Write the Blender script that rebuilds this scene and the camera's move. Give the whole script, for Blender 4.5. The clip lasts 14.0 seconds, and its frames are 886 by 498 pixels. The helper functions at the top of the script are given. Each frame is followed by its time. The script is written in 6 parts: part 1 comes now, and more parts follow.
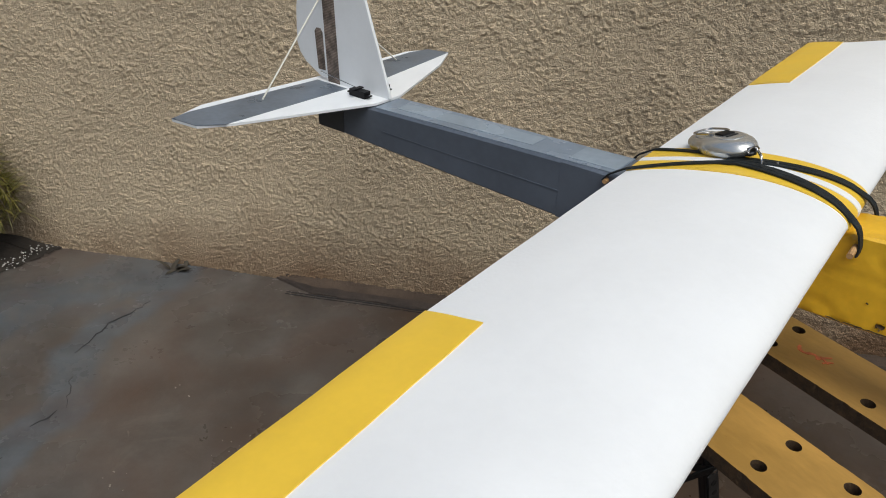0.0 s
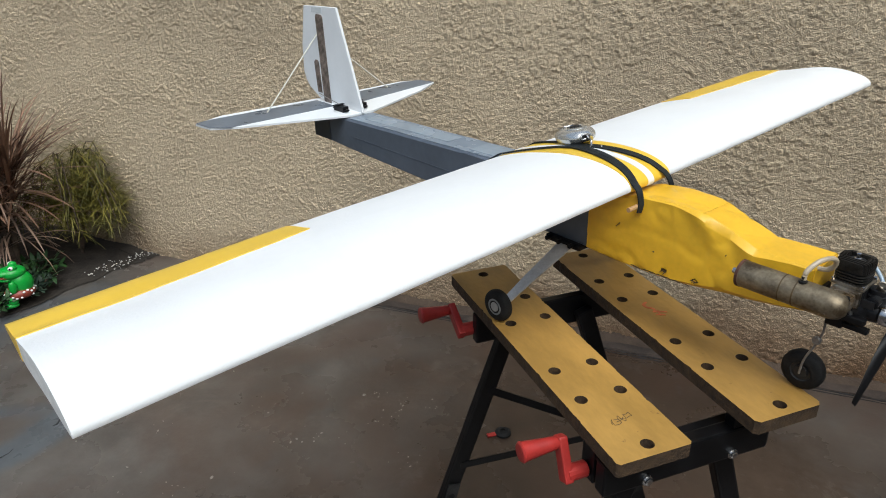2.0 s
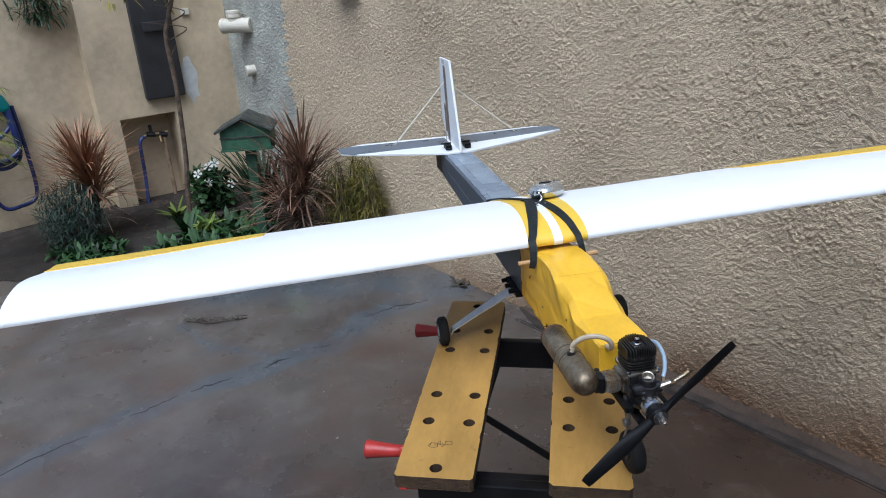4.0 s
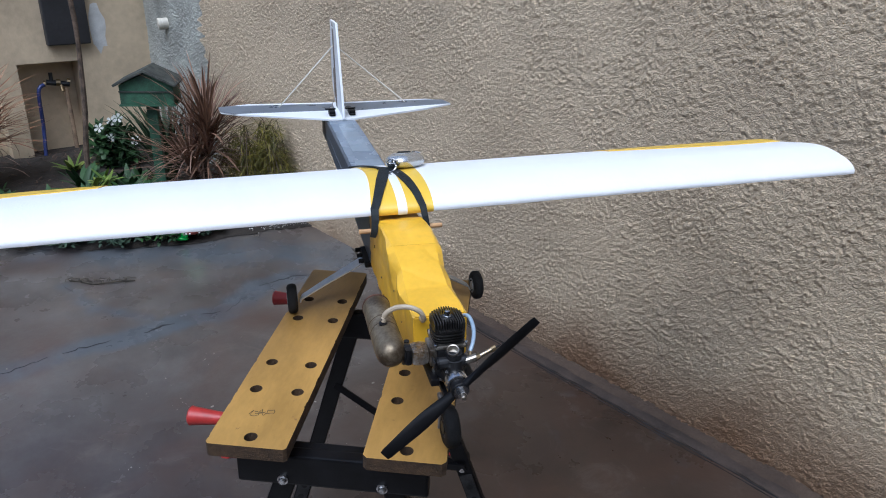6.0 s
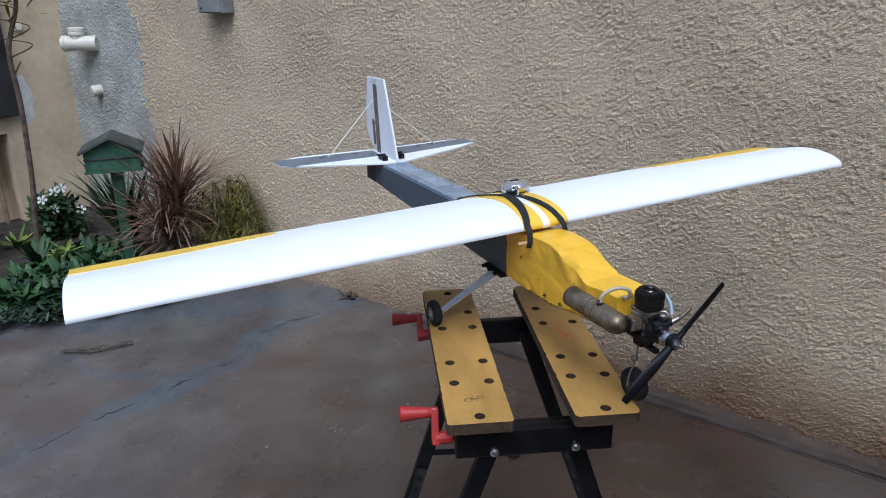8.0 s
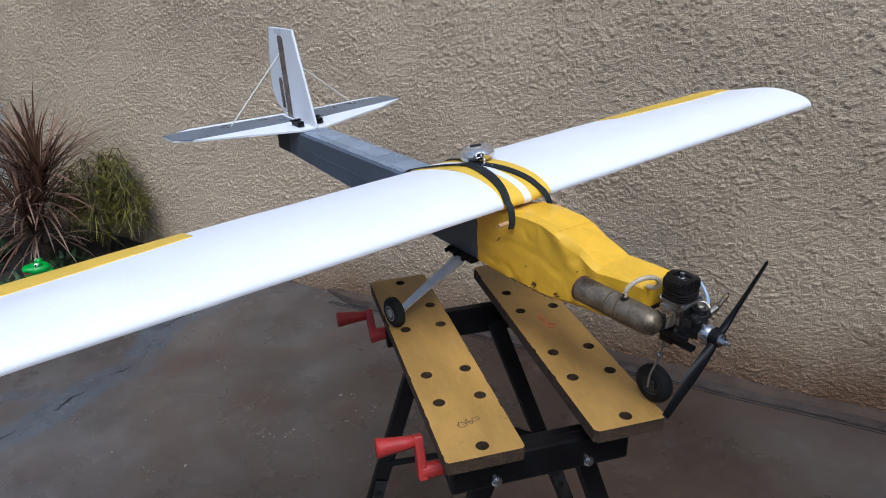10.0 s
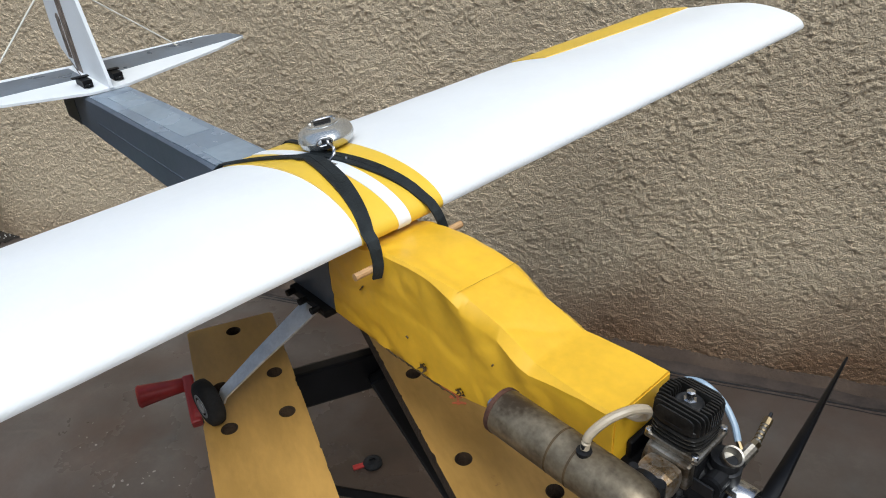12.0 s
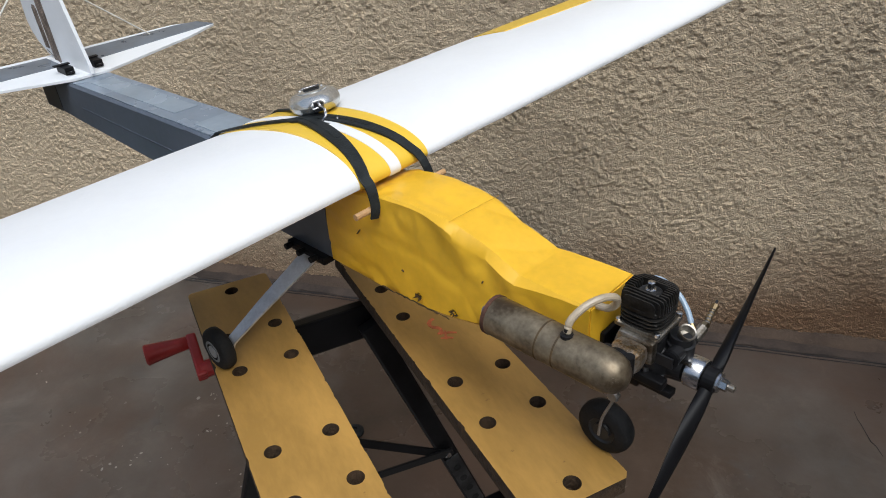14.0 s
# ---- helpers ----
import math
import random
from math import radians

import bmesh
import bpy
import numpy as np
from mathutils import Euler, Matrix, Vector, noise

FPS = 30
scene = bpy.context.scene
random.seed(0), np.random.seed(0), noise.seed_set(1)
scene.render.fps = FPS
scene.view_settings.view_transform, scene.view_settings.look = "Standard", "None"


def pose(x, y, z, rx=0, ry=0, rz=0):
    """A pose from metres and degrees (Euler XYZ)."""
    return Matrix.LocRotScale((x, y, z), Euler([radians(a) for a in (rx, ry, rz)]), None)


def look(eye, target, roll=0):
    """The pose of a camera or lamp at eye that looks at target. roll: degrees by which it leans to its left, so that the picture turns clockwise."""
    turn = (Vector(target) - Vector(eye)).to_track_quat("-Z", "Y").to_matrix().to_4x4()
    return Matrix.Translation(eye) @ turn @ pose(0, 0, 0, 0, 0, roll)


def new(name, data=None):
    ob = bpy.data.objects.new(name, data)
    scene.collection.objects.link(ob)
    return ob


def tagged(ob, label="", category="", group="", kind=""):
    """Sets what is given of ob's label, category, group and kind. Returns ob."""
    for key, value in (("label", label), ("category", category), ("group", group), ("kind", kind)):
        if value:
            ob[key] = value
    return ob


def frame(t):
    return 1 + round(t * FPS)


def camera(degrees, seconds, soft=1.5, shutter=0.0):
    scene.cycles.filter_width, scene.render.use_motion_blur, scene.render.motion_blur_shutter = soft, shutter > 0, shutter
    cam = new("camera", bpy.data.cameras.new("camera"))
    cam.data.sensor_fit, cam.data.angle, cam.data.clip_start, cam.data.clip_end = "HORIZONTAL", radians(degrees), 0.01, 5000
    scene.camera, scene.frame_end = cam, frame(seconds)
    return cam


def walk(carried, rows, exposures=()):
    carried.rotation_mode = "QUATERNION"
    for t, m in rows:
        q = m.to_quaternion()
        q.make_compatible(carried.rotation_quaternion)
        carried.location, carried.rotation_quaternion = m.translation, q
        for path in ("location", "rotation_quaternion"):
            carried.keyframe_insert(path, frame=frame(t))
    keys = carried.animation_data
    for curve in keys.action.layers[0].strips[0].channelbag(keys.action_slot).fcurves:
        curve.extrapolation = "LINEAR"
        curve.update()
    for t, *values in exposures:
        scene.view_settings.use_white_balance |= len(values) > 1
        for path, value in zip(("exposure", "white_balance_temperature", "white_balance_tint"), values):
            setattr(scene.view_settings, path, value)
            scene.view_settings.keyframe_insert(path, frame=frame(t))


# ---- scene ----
cam = camera(63.9, 14.0, soft=1.0)
PATH = [
    (0, (0.37, 0.133, 1.393), (0.055, 1.842, 0.404), 2.1),
    (0.5, (0.445, 0.029, 1.413), (-0.112, 1.739, 0.537), 2.4),
    (1, (0.538, -0.129, 1.415), (-0.058, 1.576, 0.557), 2.2),
    (1.5, (0.655, -0.195, 1.416), (0.106, 1.551, 0.61), 0.7),
    (2, (0.806, -0.094, 1.394), (0.138, 1.591, 0.549), -0.7),
    (2.5, (1.007, -0.01, 1.436), (0.151, 1.602, 0.619), 0.2),
    (2.7, (1.1, 0.014, 1.44), (0.006, 1.508, 0.684), -1.4),
    (4.8, (1.583, 0.294, 1.45), (0.05, 1.328, 0.688), -2.9),
    (5, (1.612, 0.311, 1.446), (0.068, 1.346, 0.709), -1.7),
    (5.5, (1.653, 0.334, 1.431), (0.161, 1.471, 0.738), 1.2),
    (6, (1.544, 0.325, 1.419), (0.197, 1.567, 0.618), 1.9),
    (6.5, (1.396, 0.282, 1.417), (0.209, 1.648, 0.565), -0.4),
    (7, (1.358, 0.154, 1.43), (0.245, 1.606, 0.622), 0.1),
    (7.5, (1.37, -0.047, 1.44), (0.252, 1.445, 0.717), -2.0),
    (8, (1.356, -0.188, 1.459), (0.228, 1.313, 0.769), -0.6),
    (8.2, (1.36, -0.214, 1.45), (0.275, 1.322, 0.767), -0.1),
    (10.3, (1.064, -0.017, 1.419), (0.243, 1.604, 0.582), -2.1),
    (10.5, (1.052, -0.007, 1.411), (0.245, 1.618, 0.567), -2.5),
    (11, (1.041, 0.071, 1.387), (0.319, 1.704, 0.487), -2.8),
    (11.5, (1.017, 0.304, 1.357), (0.328, 1.897, 0.364), -2.4),
    (12, (0.971, 0.445, 1.343), (0.356, 2.052, 0.324), -2.4),
    (12.5, (0.89, 0.486, 1.347), (0.484, 2.104, 0.245), -1.6),
    (13, (0.877, 0.478, 1.319), (0.599, 2.076, 0.149), -0.9),
    (13.5, (0.934, 0.406, 1.327), (0.552, 2.026, 0.218), -2.6),
    (14, (0.972, 0.332, 1.34), (0.476, 1.972, 0.309), -3.0),
]
EXPOSURES = [(0.0, -0.06, 6150, 4), (0.5, -0.12, 6350, 4), (1.0, -0.01, 6100, 4), (1.5, 0.15, 6000, 3), (2.5, 0.34, 5750, 1), (5.0, 0.26, 5120, 8), (8.0, 0.22, 5120, 8), (10.5, 0.13, 5260, 9), (11.0, 0.13, 5260, 9), (11.5, 0.28, 5420, 5), (12.5, 0.20, 5850, 2), (14.0, 0.18, 5850, 5)]
walk(cam, [(t, look(eye, target, roll)) for t, eye, target, roll in PATH], EXPOSURES)

# ---- light ----
world = bpy.data.worlds.new("sky")
scene.world = world
world.use_nodes = True
wt = world.node_tree
sky = wt.nodes.new("ShaderNodeTexSky")
sky.sky_type, sky.sun_disc = "NISHITA", False
sky.sun_elevation, sky.sun_rotation = radians(59), radians(147)
sky.air_density, sky.dust_density, sky.ozone_density = 1.0, 6.0, 1.0
wt.links.new(sky.outputs[0], wt.nodes["Background"].inputs[0])
wt.nodes["Background"].inputs[1].default_value = 0.11
sun = new("sun", bpy.data.lights.new("sun", "SUN"))
sun.data.energy, sun.data.angle, sun.data.color = 1.75, radians(45), (1.0, 0.98, 0.95)
sun.matrix_world = look((1.65, -2.5, 5.0), (0, 0, 0))

# ---- materials ----


def mat(name, color, rough=0.6, metal=0.0, vary=0.12, scale=12.0, bump=0.0, bscale=90.0, color2=None, coat=0.0, detail=5.0, rvar=0.1, stretch=None):
    """Two scales of colour variation, roughness variation and fine relief in object space."""
    m = bpy.data.materials.new(name)
    m.use_nodes = True
    nt = m.node_tree
    b = nt.nodes["Principled BSDF"]
    b.inputs["Metallic"].default_value = metal
    b.inputs["Coat Weight"].default_value = coat
    tc = nt.nodes.new("ShaderNodeTexCoord")
    n1 = nt.nodes.new("ShaderNodeTexNoise")
    n1.inputs["Scale"].default_value, n1.inputs["Detail"].default_value = scale, detail
    n2 = nt.nodes.new("ShaderNodeTexNoise")
    n2.inputs["Scale"].default_value, n2.inputs["Detail"].default_value = scale * 9, 3
    where = tc.outputs["Object"]
    if stretch:
        mp_ = nt.nodes.new("ShaderNodeMapping")
        mp_.inputs["Scale"].default_value = stretch
        nt.links.new(where, mp_.inputs["Vector"])
        where = mp_.outputs[0]
    for n in (n1, n2):
        nt.links.new(where, n.inputs["Vector"])
    add = nt.nodes.new("ShaderNodeMath")
    add.operation = "MULTIPLY_ADD"
    add.inputs[1].default_value = 0.35
    nt.links.new(n2.outputs[0], add.inputs[0])
    nt.links.new(n1.outputs[0], add.inputs[2])
    ramp = nt.nodes.new("ShaderNodeValToRGB")
    c2 = color2 or [c * (1 - 2.2 * vary) for c in color]
    ramp.color_ramp.elements[0].position, ramp.color_ramp.elements[1].position = 0.5, 0.85
    ramp.color_ramp.elements[0].color, ramp.color_ramp.elements[1].color = (*c2, 1), (*[min(1, c * (1 + vary * 0.5)) for c in color], 1)
    nt.links.new(add.outputs[0], ramp.inputs[0])
    nt.links.new(ramp.outputs[0], b.inputs["Base Color"])
    mr = nt.nodes.new("ShaderNodeMapRange")
    mr.inputs["To Min"].default_value, mr.inputs["To Max"].default_value = max(0.03, rough - rvar), min(1, rough + rvar)
    nt.links.new(n1.outputs[0], mr.inputs[0])
    nt.links.new(mr.outputs[0], b.inputs["Roughness"])
    if bump:
        n3 = nt.nodes.new("ShaderNodeTexNoise")
        n3.inputs["Scale"].default_value, n3.inputs["Detail"].default_value = bscale, 4
        nt.links.new(tc.outputs["Object"], n3.inputs["Vector"])
        bp = nt.nodes.new("ShaderNodeBump")
        bp.inputs["Strength"].default_value, bp.inputs["Distance"].default_value = bump, 0.004
        nt.links.new(n3.outputs[0], bp.inputs["Height"])
        nt.links.new(bp.outputs[0], b.inputs["Normal"])
    return m


def specks(m, scale, start, color, amount=0.8):
    """Small dark specks and scuffs over a painted surface."""
    nt = m.node_tree
    b = nt.nodes["Principled BSDF"]
    old = b.inputs["Base Color"].links[0].from_socket
    tc = nt.nodes.new("ShaderNodeTexCoord")
    n = nt.nodes.new("ShaderNodeTexNoise")
    n.inputs["Scale"].default_value, n.inputs["Detail"].default_value, n.inputs["Roughness"].default_value = scale, 6, 0.66
    nt.links.new(tc.outputs["Object"], n.inputs["Vector"])
    r = nt.nodes.new("ShaderNodeMapRange")
    for k, v in (("From Min", start), ("From Max", start + 0.05), ("To Min", 0.0), ("To Max", amount)):
        r.inputs[k].default_value = v
    nt.links.new(n.outputs[0], r.inputs[0])
    mx = nt.nodes.new("ShaderNodeMix")
    mx.data_type = "RGBA"
    mx.inputs[7].default_value = (*color, 1)
    nt.links.new(r.outputs[0], mx.inputs[0])
    nt.links.new(old, mx.inputs[6])
    nt.links.new(mx.outputs[2], b.inputs["Base Color"])


def leaf_mat(name, c1, c2, rough=0.5):
    m = bpy.data.materials.new(name)
    m.use_nodes = True
    nt = m.node_tree
    b = nt.nodes["Principled BSDF"]
    g = nt.nodes.new("ShaderNodeNewGeometry")
    ramp = nt.nodes.new("ShaderNodeValToRGB")
    ramp.color_ramp.elements[0].color, ramp.color_ramp.elements[1].color = (*c1, 1), (*c2, 1)
    nt.links.new(g.outputs["Random Per Island"], ramp.inputs[0])
    nt.links.new(ramp.outputs[0], b.inputs["Base Color"])
    b.inputs["Roughness"].default_value = rough
    return m


M = {}
M["stucco"] = mat("stucco", (0.612, 0.497, 0.346), 0.92, vary=0.10, scale=1.3, bump=1.0, bscale=230, color2=(0.468, 0.377, 0.262))


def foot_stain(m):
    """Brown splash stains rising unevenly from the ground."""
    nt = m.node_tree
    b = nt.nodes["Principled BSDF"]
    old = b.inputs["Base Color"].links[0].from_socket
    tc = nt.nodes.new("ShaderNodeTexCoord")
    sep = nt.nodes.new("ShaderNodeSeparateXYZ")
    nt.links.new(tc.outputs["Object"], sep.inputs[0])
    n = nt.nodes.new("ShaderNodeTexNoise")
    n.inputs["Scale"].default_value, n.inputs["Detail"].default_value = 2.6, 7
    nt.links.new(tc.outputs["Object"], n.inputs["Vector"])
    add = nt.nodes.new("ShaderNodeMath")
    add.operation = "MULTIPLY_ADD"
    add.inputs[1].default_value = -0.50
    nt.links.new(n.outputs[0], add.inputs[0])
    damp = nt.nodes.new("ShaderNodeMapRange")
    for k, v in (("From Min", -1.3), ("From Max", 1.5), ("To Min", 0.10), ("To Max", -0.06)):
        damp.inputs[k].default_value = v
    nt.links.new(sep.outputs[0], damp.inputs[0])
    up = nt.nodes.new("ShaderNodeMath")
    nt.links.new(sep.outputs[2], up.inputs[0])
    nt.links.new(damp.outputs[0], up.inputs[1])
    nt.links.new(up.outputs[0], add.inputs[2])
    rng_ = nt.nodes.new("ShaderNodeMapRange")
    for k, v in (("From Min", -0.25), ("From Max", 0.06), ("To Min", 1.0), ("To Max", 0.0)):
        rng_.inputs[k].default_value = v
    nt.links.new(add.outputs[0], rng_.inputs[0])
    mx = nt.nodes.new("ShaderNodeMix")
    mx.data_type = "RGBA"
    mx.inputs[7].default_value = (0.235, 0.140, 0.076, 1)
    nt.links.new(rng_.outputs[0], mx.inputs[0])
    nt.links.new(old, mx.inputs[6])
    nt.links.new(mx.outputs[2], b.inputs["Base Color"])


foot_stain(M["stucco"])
speck = M["stucco"].node_tree.nodes["Noise Texture.001"]
speck.inputs["Scale"].default_value, speck.inputs["Detail"].default_value = 85, 5
M["stucco"].node_tree.nodes["Math"].inputs[1].default_value = 0.75
tint = M["stucco"].node_tree.nodes["Color Ramp"].color_ramp.elements
tint[1].position, tint[0].position = 0.98, 0.60
M["stucco"].node_tree.nodes["Bump"].inputs["Distance"].default_value = 0.0125
M["stucco_grey"] = mat("bare_cement", (0.375, 0.378, 0.335), 0.92, vary=0.14, scale=7, bump=0.7, bscale=80, color2=(0.275, 0.275, 0.242))
M["plaster"] = mat("painted_plaster", (0.585, 0.472, 0.318), 0.85, vary=0.14, scale=2.4, bump=0.6, bscale=45)
M["plain_wall"] = mat("plain_plaster", (0.48, 0.42, 0.34), 0.9, vary=0.08, scale=2, bump=0.2)
M["cove"] = mat("stained_render", (0.072, 0.050, 0.035), 0.92, vary=0.2, scale=9, bump=1.0, bscale=110, color2=(0.048, 0.032, 0.022))
M["mortar"] = mat("dirty_mortar", (0.056, 0.041, 0.033), 0.9, vary=0.25, scale=12, bump=0.6, bscale=70)
M["soil"] = mat("soil", (0.035, 0.028, 0.022), 0.95, vary=0.25, scale=14, bump=0.8, bscale=60)
M["pebble"] = leaf_mat("white_pebbles", (0.75, 0.74, 0.7), (0.35, 0.33, 0.3), 0.7)
M["foam"] = mat("white_foam", (0.81, 0.82, 0.83), 0.5, vary=0.015, scale=9, bump=0.12, bscale=240)
M["foamcut"] = mat("raw_foam", (0.74, 0.74, 0.73), 0.8, vary=0.06, scale=60, bump=0.5, bscale=260)
M["foamboard"] = mat("foam_board", (0.76, 0.78, 0.80), 0.45, vary=0.02, scale=12, bump=0.05)
M["yellow"] = mat("yellow_film", (0.84, 0.488, 0.023), 0.36, vary=0.07, scale=14, bump=0.22, bscale=30)
specks(M["yellow"], 60, 0.74, (0.36, 0.17, 0.02), 0.6)
M["yellowtape"] = mat("yellow_tape", (0.83, 0.545, 0.045), 0.34, vary=0.03, scale=14, bump=0.05, bscale=60)
for k in ("yellow", "yellowtape"):
    gloss = M[k].node_tree.nodes["Principled BSDF"]
    gloss.inputs["Coat Weight"].default_value, gloss.inputs["Coat Roughness"].default_value = 0.3, 0.42
M["greytape"] = mat("grey_tape", (0.096, 0.114, 0.145), 0.33, vary=0.1, scale=8, bump=0.1, bscale=34)
M["greydark"] = mat("dark_grey_tape", (0.052, 0.060, 0.074), 0.36, vary=0.12, scale=9, bump=0.08, bscale=34)
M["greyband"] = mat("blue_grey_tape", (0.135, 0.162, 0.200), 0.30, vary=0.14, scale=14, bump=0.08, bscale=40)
# grey tape for the boom's top, with reflected sky mixed into the colour
M["greylight"] = mat("light_grey_tape_sky_sheen", (0.255, 0.31, 0.37), 0.26, vary=0.1, scale=9, bump=0.08, bscale=40)
M["greymid"] = mat("middle_grey_tape_sky_sheen", (0.195, 0.240, 0.30), 0.27, vary=0.08, scale=9, bump=0.06, bscale=40)
M["strap"] = mat("black_elastic", (0.020, 0.024, 0.026), 0.62, vary=0.2, scale=60, bump=0.25, bscale=400)
M["black"] = mat("black_plastic", (0.006, 0.006, 0.007), 0.5, vary=0.2, scale=20)
M["rubber"] = mat("tyre_rubber", (0.018, 0.018, 0.018), 0.75, vary=0.25, scale=40, bump=0.2, bscale=200)
M["hubplastic"] = mat("hub_plastic", (0.03, 0.03, 0.03), 0.4)
M["alu"] = mat("aluminium", (0.66, 0.67, 0.67), 0.45, metal=0.7, vary=0.12, scale=30, bump=0.1, bscale=120)
M["steel"] = mat("bright_steel", (0.6, 0.6, 0.6), 0.25, metal=1.0, vary=0.1, scale=40)
M["dullwire"] = mat("dull_wire", (0.30, 0.28, 0.26), 0.5, metal=0.6, vary=0.2, scale=40)
M["castalu"] = mat("stained_cast_aluminium", (0.40, 0.375, 0.33), 0.38, metal=0.9, vary=0.2, scale=60, color2=(0.13, 0.10, 0.066), bump=0.07, bscale=200)
M["muffler"] = mat("stained_muffler", (0.26, 0.215, 0.145), 0.42, metal=0.6, vary=0.25, scale=26, color2=(0.075, 0.052, 0.030), bump=0.06, bscale=130)
M["oilalu"] = mat("oil_stained_aluminium", (0.64, 0.62, 0.57), 0.30, metal=0.85, vary=0.15, scale=46, color2=(0.27, 0.17, 0.075), bump=0.05, bscale=160)
specks(M["muffler"], 19, 0.63, (0.52, 0.47, 0.38), 0.7)
M["finmetal"] = mat("blackened_alloy", (0.050, 0.047, 0.044), 0.36, metal=0.6, vary=0.3, scale=60, bump=0.05, bscale=200)
M["blackmetal"] = mat("blackened_metal", (0.03, 0.03, 0.032), 0.4, metal=0.5, vary=0.25, scale=30)
M["silver"] = mat("silver_plastic", (0.60, 0.61, 0.60), 0.24, metal=0.75, vary=0.04, scale=20)
M["brass"] = mat("brass", (0.36, 0.27, 0.15), 0.35, metal=1.0, vary=0.15, scale=40)
M["tubew"] = mat("yellowed_tube", (0.46, 0.38, 0.27), 0.35, vary=0.08, scale=30)
M["tubeb"] = mat("blue_tube", (0.30, 0.39, 0.49), 0.3, vary=0.06, scale=30)
M["dowel"] = mat("pine_dowel", (0.52, 0.31, 0.14), 0.6, vary=0.15, scale=30)
M["thread"] = mat("white_thread", (0.7, 0.68, 0.6), 0.7, vary=0.05)
M["hinge"] = mat("fibre_tape", (0.31, 0.245, 0.205), 0.45, vary=0.3, scale=70, bump=0.3, bscale=160)
M["board"] = mat("varnished_board", (0.425, 0.247, 0.062), 0.40, vary=0.11, scale=22, bump=0.12, bscale=80, stretch=(1.0, 0.3, 1.0))
specks(M["board"], 38, 0.665, (0.16, 0.085, 0.03))
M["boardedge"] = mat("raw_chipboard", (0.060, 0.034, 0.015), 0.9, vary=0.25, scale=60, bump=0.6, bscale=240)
M["frame"] = mat("black_enamel", (0.007, 0.007, 0.008), 0.36, vary=0.25, scale=18, bump=0.05)
M["worn_frame"] = mat("worn_black_steel", (0.035, 0.034, 0.034), 0.45, vary=0.3, scale=30)
M["red"] = mat("red_plastic", (0.40, 0.03, 0.025), 0.42, vary=0.15, scale=18)
M["redpaint"] = mat("red_paint", (0.72, 0.19, 0.075), 0.6, vary=0.2, scale=60)
M["ink"] = mat("dark_ink", (0.09, 0.055, 0.02), 0.7, vary=0.3, scale=60)
M["pvc"] = mat("cream_pvc", (0.66, 0.62, 0.52), 0.4, vary=0.08, scale=10)
M["panel"] = mat("dark_panel", (0.025, 0.025, 0.028), 0.5, vary=0.2, scale=6)
M["boxgrey"] = mat("grey_box", (0.22, 0.225, 0.22), 0.5, vary=0.15, scale=10)
M["housegreen"] = mat("green_paint", (0.035, 0.10, 0.055), 0.65, vary=0.25, scale=16, bump=0.3, bscale=60)
M["houseroof"] = mat("weathered_roof", (0.055, 0.06, 0.05), 0.85, vary=0.3, scale=20, bump=0.4)
M["hose"] = mat("blue_hose", (0.018, 0.030, 0.125), 0.4, vary=0.2, scale=10)
M["teal"] = mat("teal_plastic", (0.01, 0.16, 0.16), 0.45, vary=0.15, scale=10)
M["bark"] = mat("grey_bark", (0.12, 0.085, 0.06), 0.9, vary=0.3, scale=30, bump=0.5)
M["copper"] = mat("old_copper", (0.42, 0.30, 0.20), 0.6, metal=0.4, vary=0.25, scale=20)
M["cordyline"] = leaf_mat("bronze_leaves", (0.065, 0.030, 0.018), (0.245, 0.142, 0.088))
M["rustleaf"] = leaf_mat("rust_red_leaves", (0.15, 0.058, 0.028), (0.38, 0.205, 0.11))
M["palmleaf"] = leaf_mat("palm_leaves", (0.07, 0.10, 0.012), (0.22, 0.23, 0.03))
M["fadedleaf"] = leaf_mat("faded_leaves", (0.12, 0.07, 0.05), (0.30, 0.20, 0.14))
M["olive"] = leaf_mat("olive_leaves", (0.050, 0.050, 0.009), (0.22, 0.185, 0.024), 0.65)
M["green"] = leaf_mat("green_leaves", (0.008, 0.026, 0.008), (0.034, 0.088, 0.020), 0.6)
M["strapgreen"] = leaf_mat("strap_leaves", (0.012, 0.032, 0.014), (0.05, 0.08, 0.035))
M["greyleaf"] = leaf_mat("bluish_leaves", (0.02, 0.04, 0.03), (0.07, 0.11, 0.08))
M["creeper"] = leaf_mat("creeper_leaves", (0.010, 0.022, 0.014), (0.050, 0.085, 0.050), 0.6)
M["limeleaf"] = leaf_mat("lime_leaves", (0.10, 0.18, 0.03), (0.26, 0.30, 0.06))
M["litter"] = leaf_mat("dead_leaves", (0.022, 0.014, 0.010), (0.10, 0.06, 0.038), 0.8)
M["petal"] = leaf_mat("white_petals", (0.75, 0.76, 0.72), (0.85, 0.85, 0.82))
M["orn_rust"] = mat("rusty_steel", (0.12, 0.055, 0.035), 0.7, metal=0.3, vary=0.3, scale=40)
M["frog_green"] = mat("bright_green_paint", (0.02, 0.36, 0.04), 0.4, vary=0.1, scale=14)
M["orn_red"] = mat("dull_red_paint", (0.28, 0.05, 0.03), 0.5, vary=0.15, scale=20)
M["orn_blue"] = mat("sky_blue_paint", (0.03, 0.17, 0.32), 0.4, vary=0.1, scale=14)
M["orn_skin"] = mat("buff_paint", (0.30, 0.19, 0.13), 0.5, vary=0.1, scale=14)
M["dry"] = mat("dry_twig", (0.06, 0.05, 0.035), 0.9, vary=0.3, scale=30)
M["fleck"] = mat("dried_paint", (0.30, 0.27, 0.235), 0.8, vary=0.2, scale=40)
